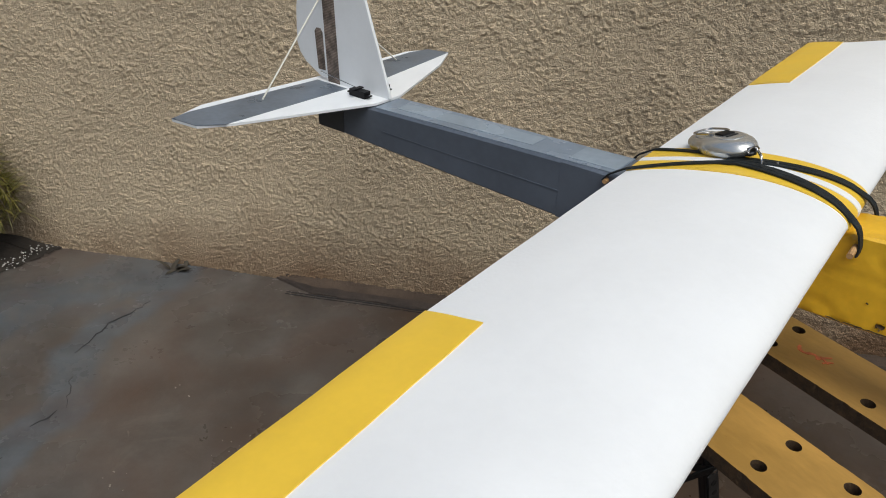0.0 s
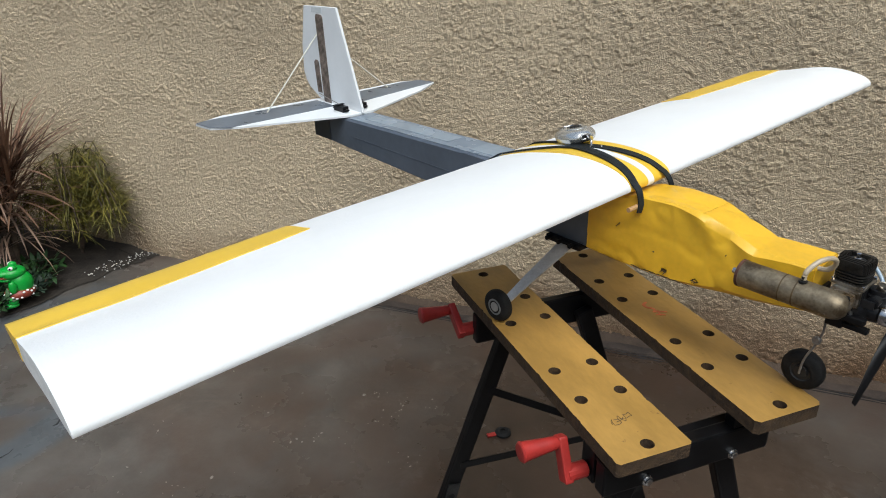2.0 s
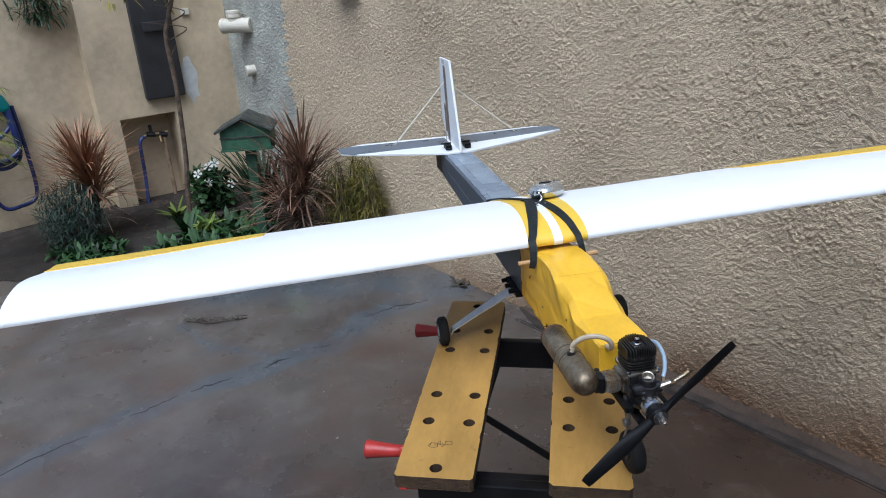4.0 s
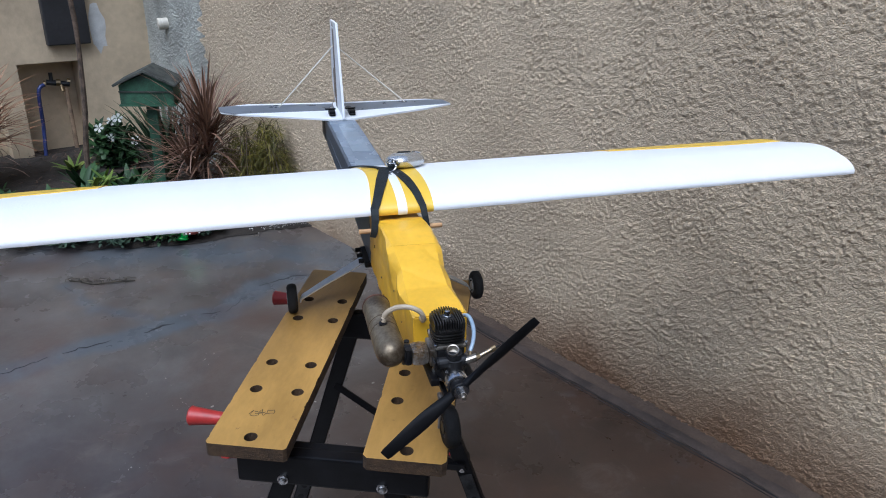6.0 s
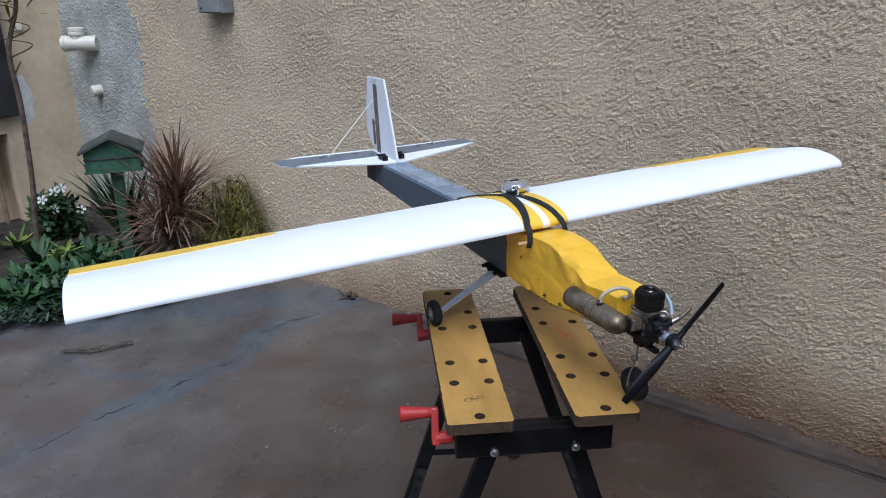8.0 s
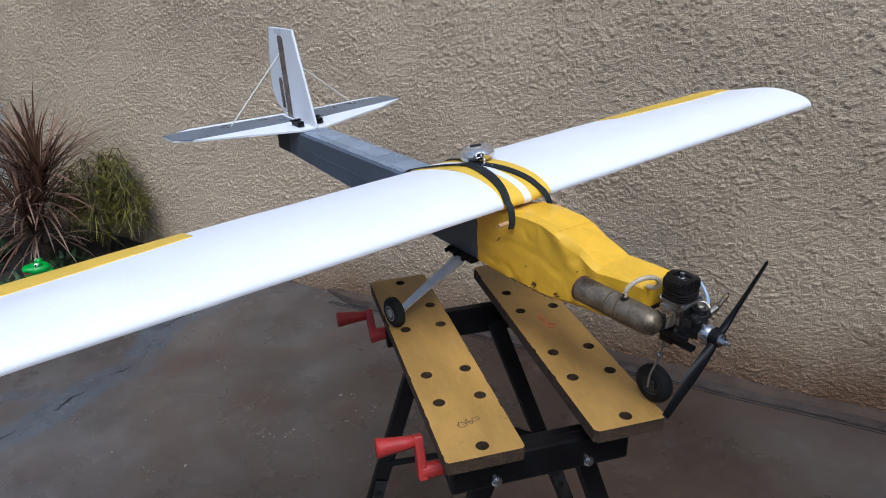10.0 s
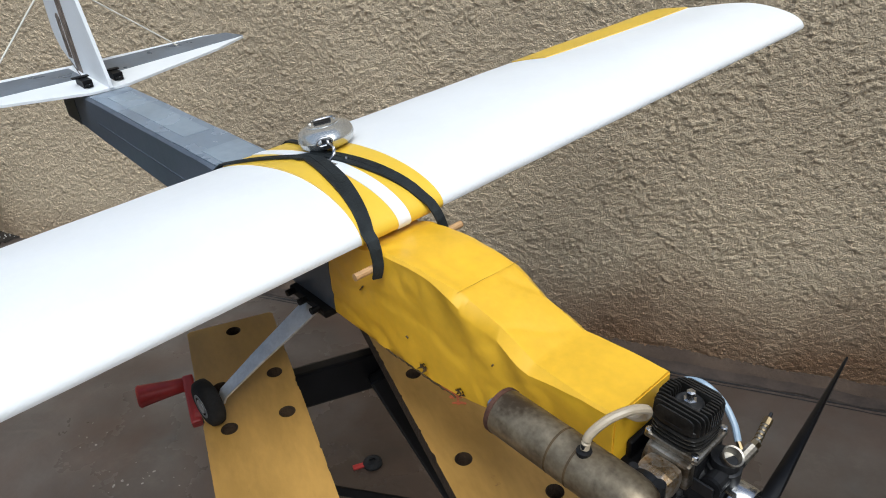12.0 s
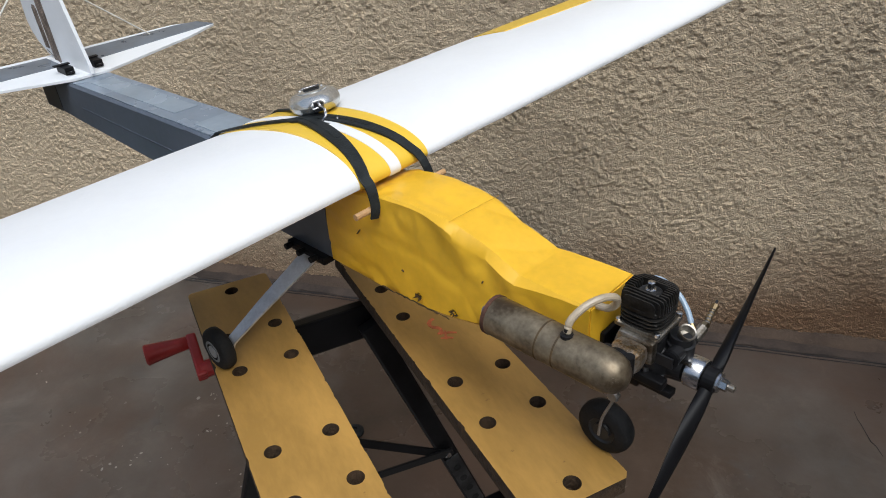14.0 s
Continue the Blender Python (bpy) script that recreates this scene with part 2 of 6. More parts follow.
M["filler"] = mat("white_filler", (0.62, 0.62, 0.60), 0.9, vary=0.1, scale=14, bump=0.3)
M["seam"] = mat("seam_shade", (0.66, 0.38, 0.02), 0.6, vary=0.2, scale=60)
M["clear"] = mat("clear_tape", (0.62, 0.66, 0.68), 0.2, vary=0.05, scale=30)
hb = M["hinge"].node_tree
weave = hb.nodes.new("ShaderNodeTexWave")
weave.bands_direction = "Z"
weave.inputs["Scale"].default_value, weave.inputs["Distortion"].default_value = 110, 0.6
hc = hb.nodes.new("ShaderNodeTexCoord")
hb.links.new(hc.outputs["Object"], weave.inputs["Vector"])
hm = hb.nodes.new("ShaderNodeMix")
hm.data_type, hm.blend_type = "RGBA", "MULTIPLY"
hm.inputs[0].default_value = 0.6
hp = hb.nodes["Principled BSDF"]
hb.links.new(hp.inputs["Base Color"].links[0].from_socket, hm.inputs[6])
hb.links.new(weave.outputs["Color"], hm.inputs[7])
hb.links.new(hm.outputs[2], hp.inputs["Base Color"])
M["crack"] = mat("crack_filler", (0.02, 0.02, 0.022), 0.9, vary=0.3, scale=30)


def floor_material():
    """Worn brown-red floor paint over grey screed, damp in places."""
    m = bpy.data.materials.new("worn_painted_concrete")
    m.use_nodes = True
    nt = m.node_tree
    b = nt.nodes["Principled BSDF"]
    tc = nt.nodes.new("ShaderNodeTexCoord")

    def noise_at(s, d=6, r=0.6, dist=0.0):
        n = nt.nodes.new("ShaderNodeTexNoise")
        n.inputs["Scale"].default_value, n.inputs["Detail"].default_value, n.inputs["Roughness"].default_value, n.inputs["Distortion"].default_value = s, d, r, dist
        nt.links.new(tc.outputs["Object"], n.inputs["Vector"])
        return n

    def ramp_of(n, stops):
        r = nt.nodes.new("ShaderNodeValToRGB")
        for i, (p, c) in enumerate(stops):
            e = r.color_ramp.elements[i] if i < 2 else r.color_ramp.elements.new(p)
            e.position, e.color = p, (*c, 1) if len(c) == 3 else c
        nt.links.new(n.outputs[0], r.inputs[0])
        return r

    def mix(a, bb, f, mode="MIX"):
        x = nt.nodes.new("ShaderNodeMix")
        x.data_type, x.blend_type = "RGBA", mode
        nt.links.new(f, x.inputs[0])
        nt.links.new(a, x.inputs[6])
        nt.links.new(bb, x.inputs[7])
        return x.outputs[2]

    big = noise_at(1.1, 7, 0.62, 0.4)
    base = ramp_of(noise_at(3.0, 8, 0.7), [(0.35, (0.034, 0.0225, 0.0165)), (0.65, (0.060, 0.041, 0.030))])
    grey = ramp_of(noise_at(5.0, 8, 0.7), [(0.35, (0.078, 0.071, 0.065)), (0.7, (0.150, 0.139, 0.128))])
    sep = nt.nodes.new("ShaderNodeSeparateXYZ")
    nt.links.new(tc.outputs["Object"], sep.inputs[0])
    # extra grey towards -x, painting sky sheen on top of the worn patches
    sheen_zone = nt.nodes.new("ShaderNodeMapRange")
    sheen_zone.inputs["From Min"].default_value, sheen_zone.inputs["From Max"].default_value = 0.6, -0.9
    sheen_zone.inputs["To Min"].default_value, sheen_zone.inputs["To Max"].default_value = -0.18, 0.23
    nt.links.new(sep.outputs[0], sheen_zone.inputs[0])
    worn = nt.nodes.new("ShaderNodeMath")
    nt.links.new(big.outputs[0], worn.inputs[0])
    nt.links.new(sheen_zone.outputs[0], worn.inputs[1])
    east = nt.nodes.new("ShaderNodeMapRange")
    east.inputs["From Min"].default_value, east.inputs["From Max"].default_value = 0.75, 1.5
    east.inputs["To Min"].default_value, east.inputs["To Max"].default_value = 0.0, 0.24
    nt.links.new(sep.outputs[0], east.inputs[0])
    paler = nt.nodes.new("ShaderNodeMath")
    nt.links.new(worn.outputs[0], paler.inputs[0])
    nt.links.new(east.outputs[0], paler.inputs[1])
    worn = paler
    mask = ramp_of(worn, [(0.38, (0, 0, 0)), (0.74, (0.9, 0.9, 0.9))])
    col = mix(base.outputs[0], grey.outputs[0], mask.outputs[0])
    at = nt.nodes.new("ShaderNodeAttribute")
    at.attribute_name = "worn"
    rub = nt.nodes.new("ShaderNodeMath")
    rub.operation = "MULTIPLY_ADD"
    rub.inputs[1].default_value = 0.75
    nt.links.new(at.outputs["Fac"], rub.inputs[0])
    nt.links.new(noise_at(7, 7, 0.65, 0.3).outputs[0], rub.inputs[2])
    streak = ramp_of(rub, [(0.60, (0, 0, 0)), (0.98, (0.9, 0.9, 0.9))])
    bluegrey = ramp_of(noise_at(9, 6, 0.65), [(0.3, (0.058, 0.066, 0.075)), (0.7, (0.108, 0.119, 0.131))])
    col = mix(col, bluegrey.outputs[0], streak.outputs[0])
    rust = ramp_of(noise_at(2.2, 5, 0.6, 0.5), [(0.46, (0, 0, 0)), (0.72, (0.6, 0.6, 0.6))])
    reddish = nt.nodes.new("ShaderNodeRGB")
    reddish.outputs[0].default_value = (0.082, 0.046, 0.031, 1)
    col = mix(col, reddish.outputs[0], rust.outputs[0])
    bare = ramp_of(noise_at(4.5, 9, 0.72, 0.8), [(0.55, (0, 0, 0)), (0.76, (0.6, 0.6, 0.6))])
    dusty = nt.nodes.new("ShaderNodeRGB")
    dusty.outputs[0].default_value = (0.15, 0.125, 0.105, 1)
    col = mix(col, dusty.outputs[0], bare.outputs[0])
    spots = ramp_of(noise_at(15, 4, 0.6, 0.4), [(0.70, (0, 0, 0)), (0.80, (0.45, 0.45, 0.45))])
    pale = nt.nodes.new("ShaderNodeRGB")
    pale.outputs[0].default_value = (0.30, 0.26, 0.225, 1)
    col = mix(col, pale.outputs[0], spots.outputs[0])
    nt.links.new(col, b.inputs["Base Color"])
    b.inputs["Coat Weight"].default_value, b.inputs["Coat Roughness"].default_value = 0.22, 0.25
    rr = ramp_of(noise_at(2.3, 6, 0.6), [(0.35, (0.18, 0.18, 0.18)), (0.65, (0.40, 0.40, 0.40))])
    nt.links.new(rr.outputs[0], b.inputs["Roughness"])
    bp = nt.nodes.new("ShaderNodeBump")
    bp.inputs["Strength"].default_value, bp.inputs["Distance"].default_value = 0.25, 0.004
    nt.links.new(noise_at(30, 6, 0.6).outputs[0], bp.inputs["Height"])
    nt.links.new(bp.outputs[0], b.inputs["Normal"])
    return m


for k in ("black", "frame", "worn_frame", "rubber", "strap", "hubplastic"):
    M[k].node_tree.nodes["Principled BSDF"].inputs["Specular IOR Level"].default_value = 0.22
M["floor"] = floor_material()

# ---- mesh helpers ----


def part(name, bm, material, parent=None, label="", smooth=False):
    me = bpy.data.meshes.new(name)
    bmesh.ops.recalc_face_normals(bm, faces=bm.faces)
    bm.to_mesh(me)
    bm.free()
    for mm in (material if isinstance(material, (list, tuple)) else [material]):
        me.materials.append(M[mm])
    if smooth:
        me.shade_smooth()
        me.set_sharp_from_angle(angle=0.7)
    ob = new(name, me)
    ob.parent = parent
    if label:
        tagged(ob, label)
    return ob


def thing(name, label, category, m=None, group="", kind=""):
    ob = tagged(new(name), label, category, group, kind)
    if m is not None:
        ob.matrix_world = m
    return ob


def bevel(bm, w, seg=2, angle=0.5):
    es = [e for e in bm.edges if len(e.link_faces) == 2 and e.calc_face_angle(0) > angle]
    bmesh.ops.bevel(bm, geom=es, offset=w, segments=seg, affect="EDGES", profile=0.6)
    return bm


def box(x0, y0, z0, x1, y1, z1, bev=0.0, bm=None, m=None):
    bm2 = bmesh.new()
    bmesh.ops.create_cube(bm2, size=1, matrix=Matrix.Translation(((x0 + x1) / 2, (y0 + y1) / 2, (z0 + z1) / 2)) @ Matrix.Diagonal((x1 - x0, y1 - y0, z1 - z0, 1)))
    if bev:
        bevel(bm2, bev)
    if m is not None:
        bm2.transform(m)
    return join(bm, bm2)


def join(bm, bm2):
    if bm is None:
        return bm2
    me = bpy.data.meshes.new("tmp")
    bm2.to_mesh(me)
    bm2.free()
    bm.from_mesh(me)
    bpy.data.meshes.remove(me)
    return bm


def along(a, b):
    """A pose at a with its z axis towards b."""
    a, b = Vector(a), Vector(b)
    return Matrix.Translation(a) @ (b - a).to_track_quat("Z", "Y").to_matrix().to_4x4()


def lathe(profile, m=None, seg=24, bm=None, caps=True):
    """Profile of (radius, height) turned round z."""
    bm2 = bmesh.new()
    rings = []
    for r, h in profile:
        rings.append([bm2.verts.new((r * math.cos(2 * math.pi * i / seg), r * math.sin(2 * math.pi * i / seg), h)) for i in range(seg)])
    for a, b in zip(rings, rings[1:]):
        for i in range(seg):
            bm2.faces.new((a[i], a[(i + 1) % seg], b[(i + 1) % seg], b[i]))
    if caps:
        bm2.faces.new(rings[0])
        bm2.faces.new(rings[-1])
    if m is not None:
        bm2.transform(m)
    return join(bm, bm2)


def rod(a, b, r, seg=12, bm=None, r2=None):
    n = (Vector(b) - Vector(a)).length
    return lathe([(r, 0), (r if r2 is None else r2, n)], along(a, b), seg, bm)


def tube(points, r, seg=8, bm=None, samples=6, radii=None):
    """A round tube along a smooth line through the points."""
    P = [Vector(p) for p in points]
    line = []
    for i in range(len(P) - 1):
        p0, p1, p2, p3 = P[max(i - 1, 0)], P[i], P[i + 1], P[min(i + 2, len(P) - 1)]
        for k in range(samples):
            t = k / samples
            line.append(0.5 * ((2 * p1) + (p2 - p0) * t + (2 * p0 - 5 * p1 + 4 * p2 - p3) * t * t + (3 * p1 - p0 - 3 * p2 + p3) * t ** 3))
    line.append(P[-1])
    bm2 = bmesh.new()
    rings, n = [], len(line)
    up = Vector((0.13, 0.21, 0.97))
    for i, p in enumerate(line):
        d = (line[min(i + 1, n - 1)] - line[max(i - 1, 0)]).normalized()
        u = d.cross(up).normalized()
        v = d.cross(u)
        rr = r if radii is None else radii[0] + (radii[1] - radii[0]) * i / (n - 1)
        rings.append([bm2.verts.new(p + rr * (u * math.cos(2 * math.pi * k / seg) + v * math.sin(2 * math.pi * k / seg))) for k in range(seg)])
    for a, b in zip(rings, rings[1:]):
        for i in range(seg):
            bm2.faces.new((a[i], a[(i + 1) % seg], b[(i + 1) % seg], b[i]))
    bm2.faces.new(rings[0])
    bm2.faces.new(rings[-1])
    return join(bm, bm2)


def ribbon(points, width, thick, across, bm=None):
    """A flat band through the points; across gives its width direction at each point."""
    bm2 = bmesh.new()
    rings = []
    n = len(points)
    for i, p in enumerate(points):
        p = Vector(p)
        d = (Vector(points[min(i + 1, n - 1)]) - Vector(points[max(i - 1, 0)])).normalized()
        a = Vector(across[i] if isinstance(across, list) else across)
        a = (a - d * a.dot(d)).normalized()
        nrm = d.cross(a).normalized()
        w = width[i] if isinstance(width, list) else width
        rings.append([bm2.verts.new(p + a * w / 2 * s + nrm * thick / 2 * q) for s, q in ((-1, -1), (1, -1), (1, 1), (-1, 1))])
    for a, b in zip(rings, rings[1:]):
        for i in range(4):
            bm2.faces.new((a[i], a[(i + 1) % 4], b[(i + 1) % 4], b[i]))
    bm2.faces.new(rings[0])
    bm2.faces.new(rings[-1])
    return join(bm, bm2)


def prism(outline, lo, hi, axis="y", bev=0.0, bm=None):
    """An outline of two coordinates pulled along an axis from lo to hi."""
    put = {"y": lambda a, b, c: (a, c, b), "z": lambda a, b, c: (a, b, c), "x": lambda a, b, c: (c, a, b)}[axis]
    bm2 = bmesh.new()
    A = [bm2.verts.new(put(a, b, lo)) for a, b in outline]
    B = [bm2.verts.new(put(a, b, hi)) for a, b in outline]
    bm2.faces.new(A)
    bm2.faces.new(B)
    for i in range(len(A)):
        j = (i + 1) % len(A)
        bm2.faces.new((A[i], A[j], B[j], B[i]))
    bmesh.ops.recalc_face_normals(bm2, faces=bm2.faces)
    if bev:
        bevel(bm2, bev)
    return join(bm, bm2)


def rough_field(nx, ny, step, seed, scales, sx=1.0, sy=1.0):
    """A height field of band-limited noise, summed over (wavelength, strength)."""
    rng = np.random.default_rng(seed)
    fx = np.fft.fftfreq(nx, step)[:, None] * sx
    fy = np.fft.fftfreq(ny, step)[None, :] * sy
    f = np.sqrt(fx ** 2 + fy ** 2)
    out = np.zeros((nx, ny))
    for wave, strength in scales:
        k = np.exp(-((f * wave - 1) / 0.45) ** 2)
        h = np.real(np.fft.ifft2(np.fft.fft2(rng.standard_normal((nx, ny))) * k))
        out += strength * h / h.std()
    return out


def thrown_pellets(nx, ny, step, seed, kinds):
    """Heights of pellets thrown at random over a surface: (radius, share of the area covered, height)."""
    rng = np.random.default_rng(seed)
    dx = np.minimum(np.arange(nx), nx - np.arange(nx))[:, None] * step
    dy = np.minimum(np.arange(ny), ny - np.arange(ny))[None, :] * step
    out = np.zeros((nx, ny))
    for radius, share, height in kinds:
        count = int(share * nx * ny * step * step / (math.pi * radius ** 2))
        spots = np.zeros((nx, ny))
        np.add.at(spots, (rng.integers(0, nx, count), rng.integers(0, ny, count)), rng.uniform(0.3, 1.0, count))
        dome = np.maximum(0, 1 - (dx ** 2 + dy ** 2) / radius ** 2) ** 0.8
        out += np.real(np.fft.ifft2(np.fft.fft2(spots) * np.fft.fft2(dome))) * height
    return out


def sheet(name, origin, du, dv, nx, ny, height, normal, materials, pick=None):
    """A dense grid raised by a height field along its normal."""
    o, du, dv, n = (np.array(v, float) for v in (origin, du, dv, normal))
    i, j = np.meshgrid(np.arange(nx), np.arange(ny), indexing="ij")
    co = o + i[..., None] * du + j[..., None] * dv + height[..., None] * n
    idx = np.arange(nx * ny).reshape(nx, ny)
    quads = np.stack([idx[:-1, :-1], idx[1:, :-1], idx[1:, 1:], idx[:-1, 1:]], -1).reshape(-1, 4)
    me = bpy.data.meshes.new(name)
    me.vertices.add(nx * ny)
    me.vertices.foreach_set("co", co.reshape(-1).astype(np.float32))
    me.loops.add(quads.size)
    me.loops.foreach_set("vertex_index", quads.reshape(-1).astype(np.int32))
    me.polygons.add(len(quads))
    me.polygons.foreach_set("loop_start", (np.arange(len(quads)) * 4).astype(np.int32))
    for mm in materials:
        me.materials.append(M[mm])
    if pick is not None:
        me.polygons.foreach_set("material_index", pick[:-1, :-1].reshape(-1).astype(np.int32))
    me.update(calc_edges=True)
    me.shade_smooth()
    return new(name, me)


# ---- the yard ----
WALL = 2.18
WEST = -3.6
PIER = -3.48

FS = 0.022
fnx, fny = int((5.3 - WEST) / FS) + 1, int((WALL + 5.3) / FS) + 1
floor = sheet("floor", (WEST - 0.05, -5.22, 0.0), (FS, 0, 0), (0, FS, 0), fnx, fny, np.zeros((fnx, fny)), (0, 0, 1), ["floor"])
tagged(floor, "worn brown painted concrete floor with grey patches", "floor", kind="structure")
part("slab", box(WEST - 0.2, -5.4, -0.2, 5.6, WALL + 0.25, -0.004), "mortar", floor)
CRACK = [(-0.93, 0.1), (-0.97, 0.45), (-0.989, 0.80), (-0.982, 0.90), (-0.960, 0.995), (-0.946, 1.08), (-0.960, 1.14), (-0.957, 1.19), (-0.949, 1.233), (-0.953, 1.312), (-0.934, 1.359), (-0.909, 1.402), (-0.98, 1.52), (-1.046, 1.616), (-1.031, 1.65), (-1.034, 1.716), (-1.030, 1.805), (-0.988, 1.871), (-0.972, 1.954), (-0.98, 2.03), (-0.965, 2.15)]
BRANCH = [(-1.552, 0.97), (-1.259, 1.004), (-1.06, 1.125), (-0.96, 1.17)]
UPPER = [(-1.95, 1.05), (-1.64, 1.46), (-1.41, 1.73), (-1.1, 2.05)]


def wear_along(line, width):
    """Wear that fades away from a line over the floor's grid."""
    gx = (WEST - 0.05 + FS * np.arange(fnx))[:, None]
    gy = (-5.22 + FS * np.arange(fny))[None, :]
    best = np.full((fnx, fny), 9.0)
    for (ax, ay), (bx, by) in zip(line, line[1:]):
        dx, dy = bx - ax, by - ay
        t = np.clip(((gx - ax) * dx + (gy - ay) * dy) / (dx * dx + dy * dy), 0, 1)
        best = np.minimum(best, np.hypot(gx - ax - t * dx, gy - ay - t * dy))
    return np.clip(1.25 - best / width, 0, 1)


worn_at = np.maximum(np.maximum(wear_along(CRACK, 0.075), 0.5 * wear_along(BRANCH, 0.05)), 0.6 * wear_along(UPPER, 0.20))
attr = floor.data.attributes.new("worn", "FLOAT", "POINT")
attr.data.foreach_set("value", worn_at.reshape(-1).astype(np.float32))

STEP = 0.0031
nx, nz = int((2.6 - WEST) / STEP), int(1.75 / STEP)
lump = thrown_pellets(nx, nz, STEP, 3, [(0.0049, 1.0, 0.0028), (0.0066, 0.65, 0.0028), (0.0090, 0.22, 0.0027), (0.015, 0.06, 0.0025)])
lump = 0.0062 * np.tanh(lump / 0.0062)
fine = rough_field(nx, nz, STEP, 6, [(0.0090, 0.9), (0.0070, 1.0)])
smooth_bits = 0.72 + 0.22 * np.tanh(1.5 * rough_field(nx, nz, STEP, 9, [(0.35, 0.6), (0.14, 0.5), (0.05, 0.7)]))
h = smooth_bits * (1.45 * lump + 0.0005 * fine) + rough_field(nx, nz, STEP, 5, [(0.5, 0.0015)]) - 0.0010
xs = WEST + np.arange(nx) * STEP
edge = -2.61 + rough_field(nz, 8, STEP, 8, [(0.3, 0.022), (0.07, 0.018)])[:, 0]
grey_pick = (xs[:, None] < edge[None, :]).astype(int)
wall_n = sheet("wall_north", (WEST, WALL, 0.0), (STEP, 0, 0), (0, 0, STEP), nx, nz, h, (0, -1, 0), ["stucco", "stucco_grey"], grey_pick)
tagged(wall_n, "tan roughcast rendered wall with a bare cement strip by the corner", "wall", kind="structure")
part("wall_core", box(WEST - 0.2, WALL + 0.012, -0.1, 5.4, WALL + 0.25, 2.7), "stucco", wall_n)
part("wall_top", box(WEST, WALL - 0.002, nz * STEP - STEP, 2.6, WALL + 0.011, 2.7), "stucco", wall_n)
part("wall_end", box(2.6 - STEP, WALL - 0.002, 0.0, 5.2, WALL + 0.011, 2.7), "stucco", wall_n)

NY0, NY1, NZ1 = 1.36, 1.72, 0.63
wall_w = part("wall_west", box(WEST - 0.2, -5.2, -0.1, WEST, 1.24, 1.75), "plaster")
tagged(wall_w, "cream painted plaster wall with a recessed tap niche", "wall", kind="structure")
part("pier", prism([(1.24, -0.1), (NY0, -0.1), (NY0, NZ1), (NY1, NZ1), (NY1, -0.1), (WALL + 0.01, -0.1), (WALL + 0.01, 1.9), (1.24, 1.9)], WEST - 0.2, PIER, "x"), "plaster", wall_w)
part("niche_back", box(WEST - 0.2, NY0, -0.1, WEST - 0.06, NY1, NZ1), "plaster", wall_w)
# unseen enclosing walls; the nearer eastern one is added to shade the right side
for nm, b in (("wall_south", (WEST - 0.2, -5.4, -0.1, 5.6, -5.2, 2.4)), ("shade_wall_east", (2.7, -2.6, -0.1, 2.9, WALL - 0.02, 2.6)), ("wall_far_east", (5.2, -5.2, -0.1, 5.4, WALL, 2.4))):
    tagged(part(nm, box(*b), "plain_wall"), "plain rendered yard wall out of view", "wall", kind="structure")

# long repaired crack across the floor
rng = random.Random(4)


def crack(points, width, seed, solid=False):
    r = random.Random(seed)
    pts = []
    for (x0, y0), (x1, y1) in zip(points, points[1:]):
        n = max(2, int(math.hypot(x1 - x0, y1 - y0) / 0.02))
        for k in range(n):
            pts.append((x0 + (x1 - x0) * k / n + r.uniform(-.008, .008), y0 + (y1 - y0) * k / n + r.uniform(-.008, .008), 0.0008))
    run = []
    for k, p in enumerate(pts + [None]):
        if p is not None and (solid or noise.noise((k * 0.13, seed * 1.7, 0)) > -0.05):
            run.append(p)
            continue
        if len(run) > 3:
            ws = [max(0.05, math.sin(math.pi * i / (len(run) - 1))) * width * r.uniform(0.35, 1.0) for i in range(len(run))]
            part("crack", ribbon(run, ws, 0.0012, (1, 0.2, 0)), "crack", floor)
        run = []


crack(CRACK[5:9], 0.013, 1, True)
crack(CRACK[9:12], 0.007, 3, True)
crack(CRACK[2:5], 0.009, 5, True)
crack(CRACK[13:19], 0.006, 6, True)
crack(CRACK[0:3], 0.004, 8)
crack(CRACK[11:14], 0.003, 9)
crack(BRANCH, 0.003, 11)
crack([(1.56, 1.93), (1.575, 1.864), (1.594, 1.788), (1.607, 1.717)], 0.004, 2)
crack([(1.64, 1.78), (1.642, 1.755), (1.651, 1.691), (1.649, 1.62), (1.66, 1.5)], 0.006, 7)

# flecks of dried white paint
rf = random.Random(17)
bm = bmesh.new()
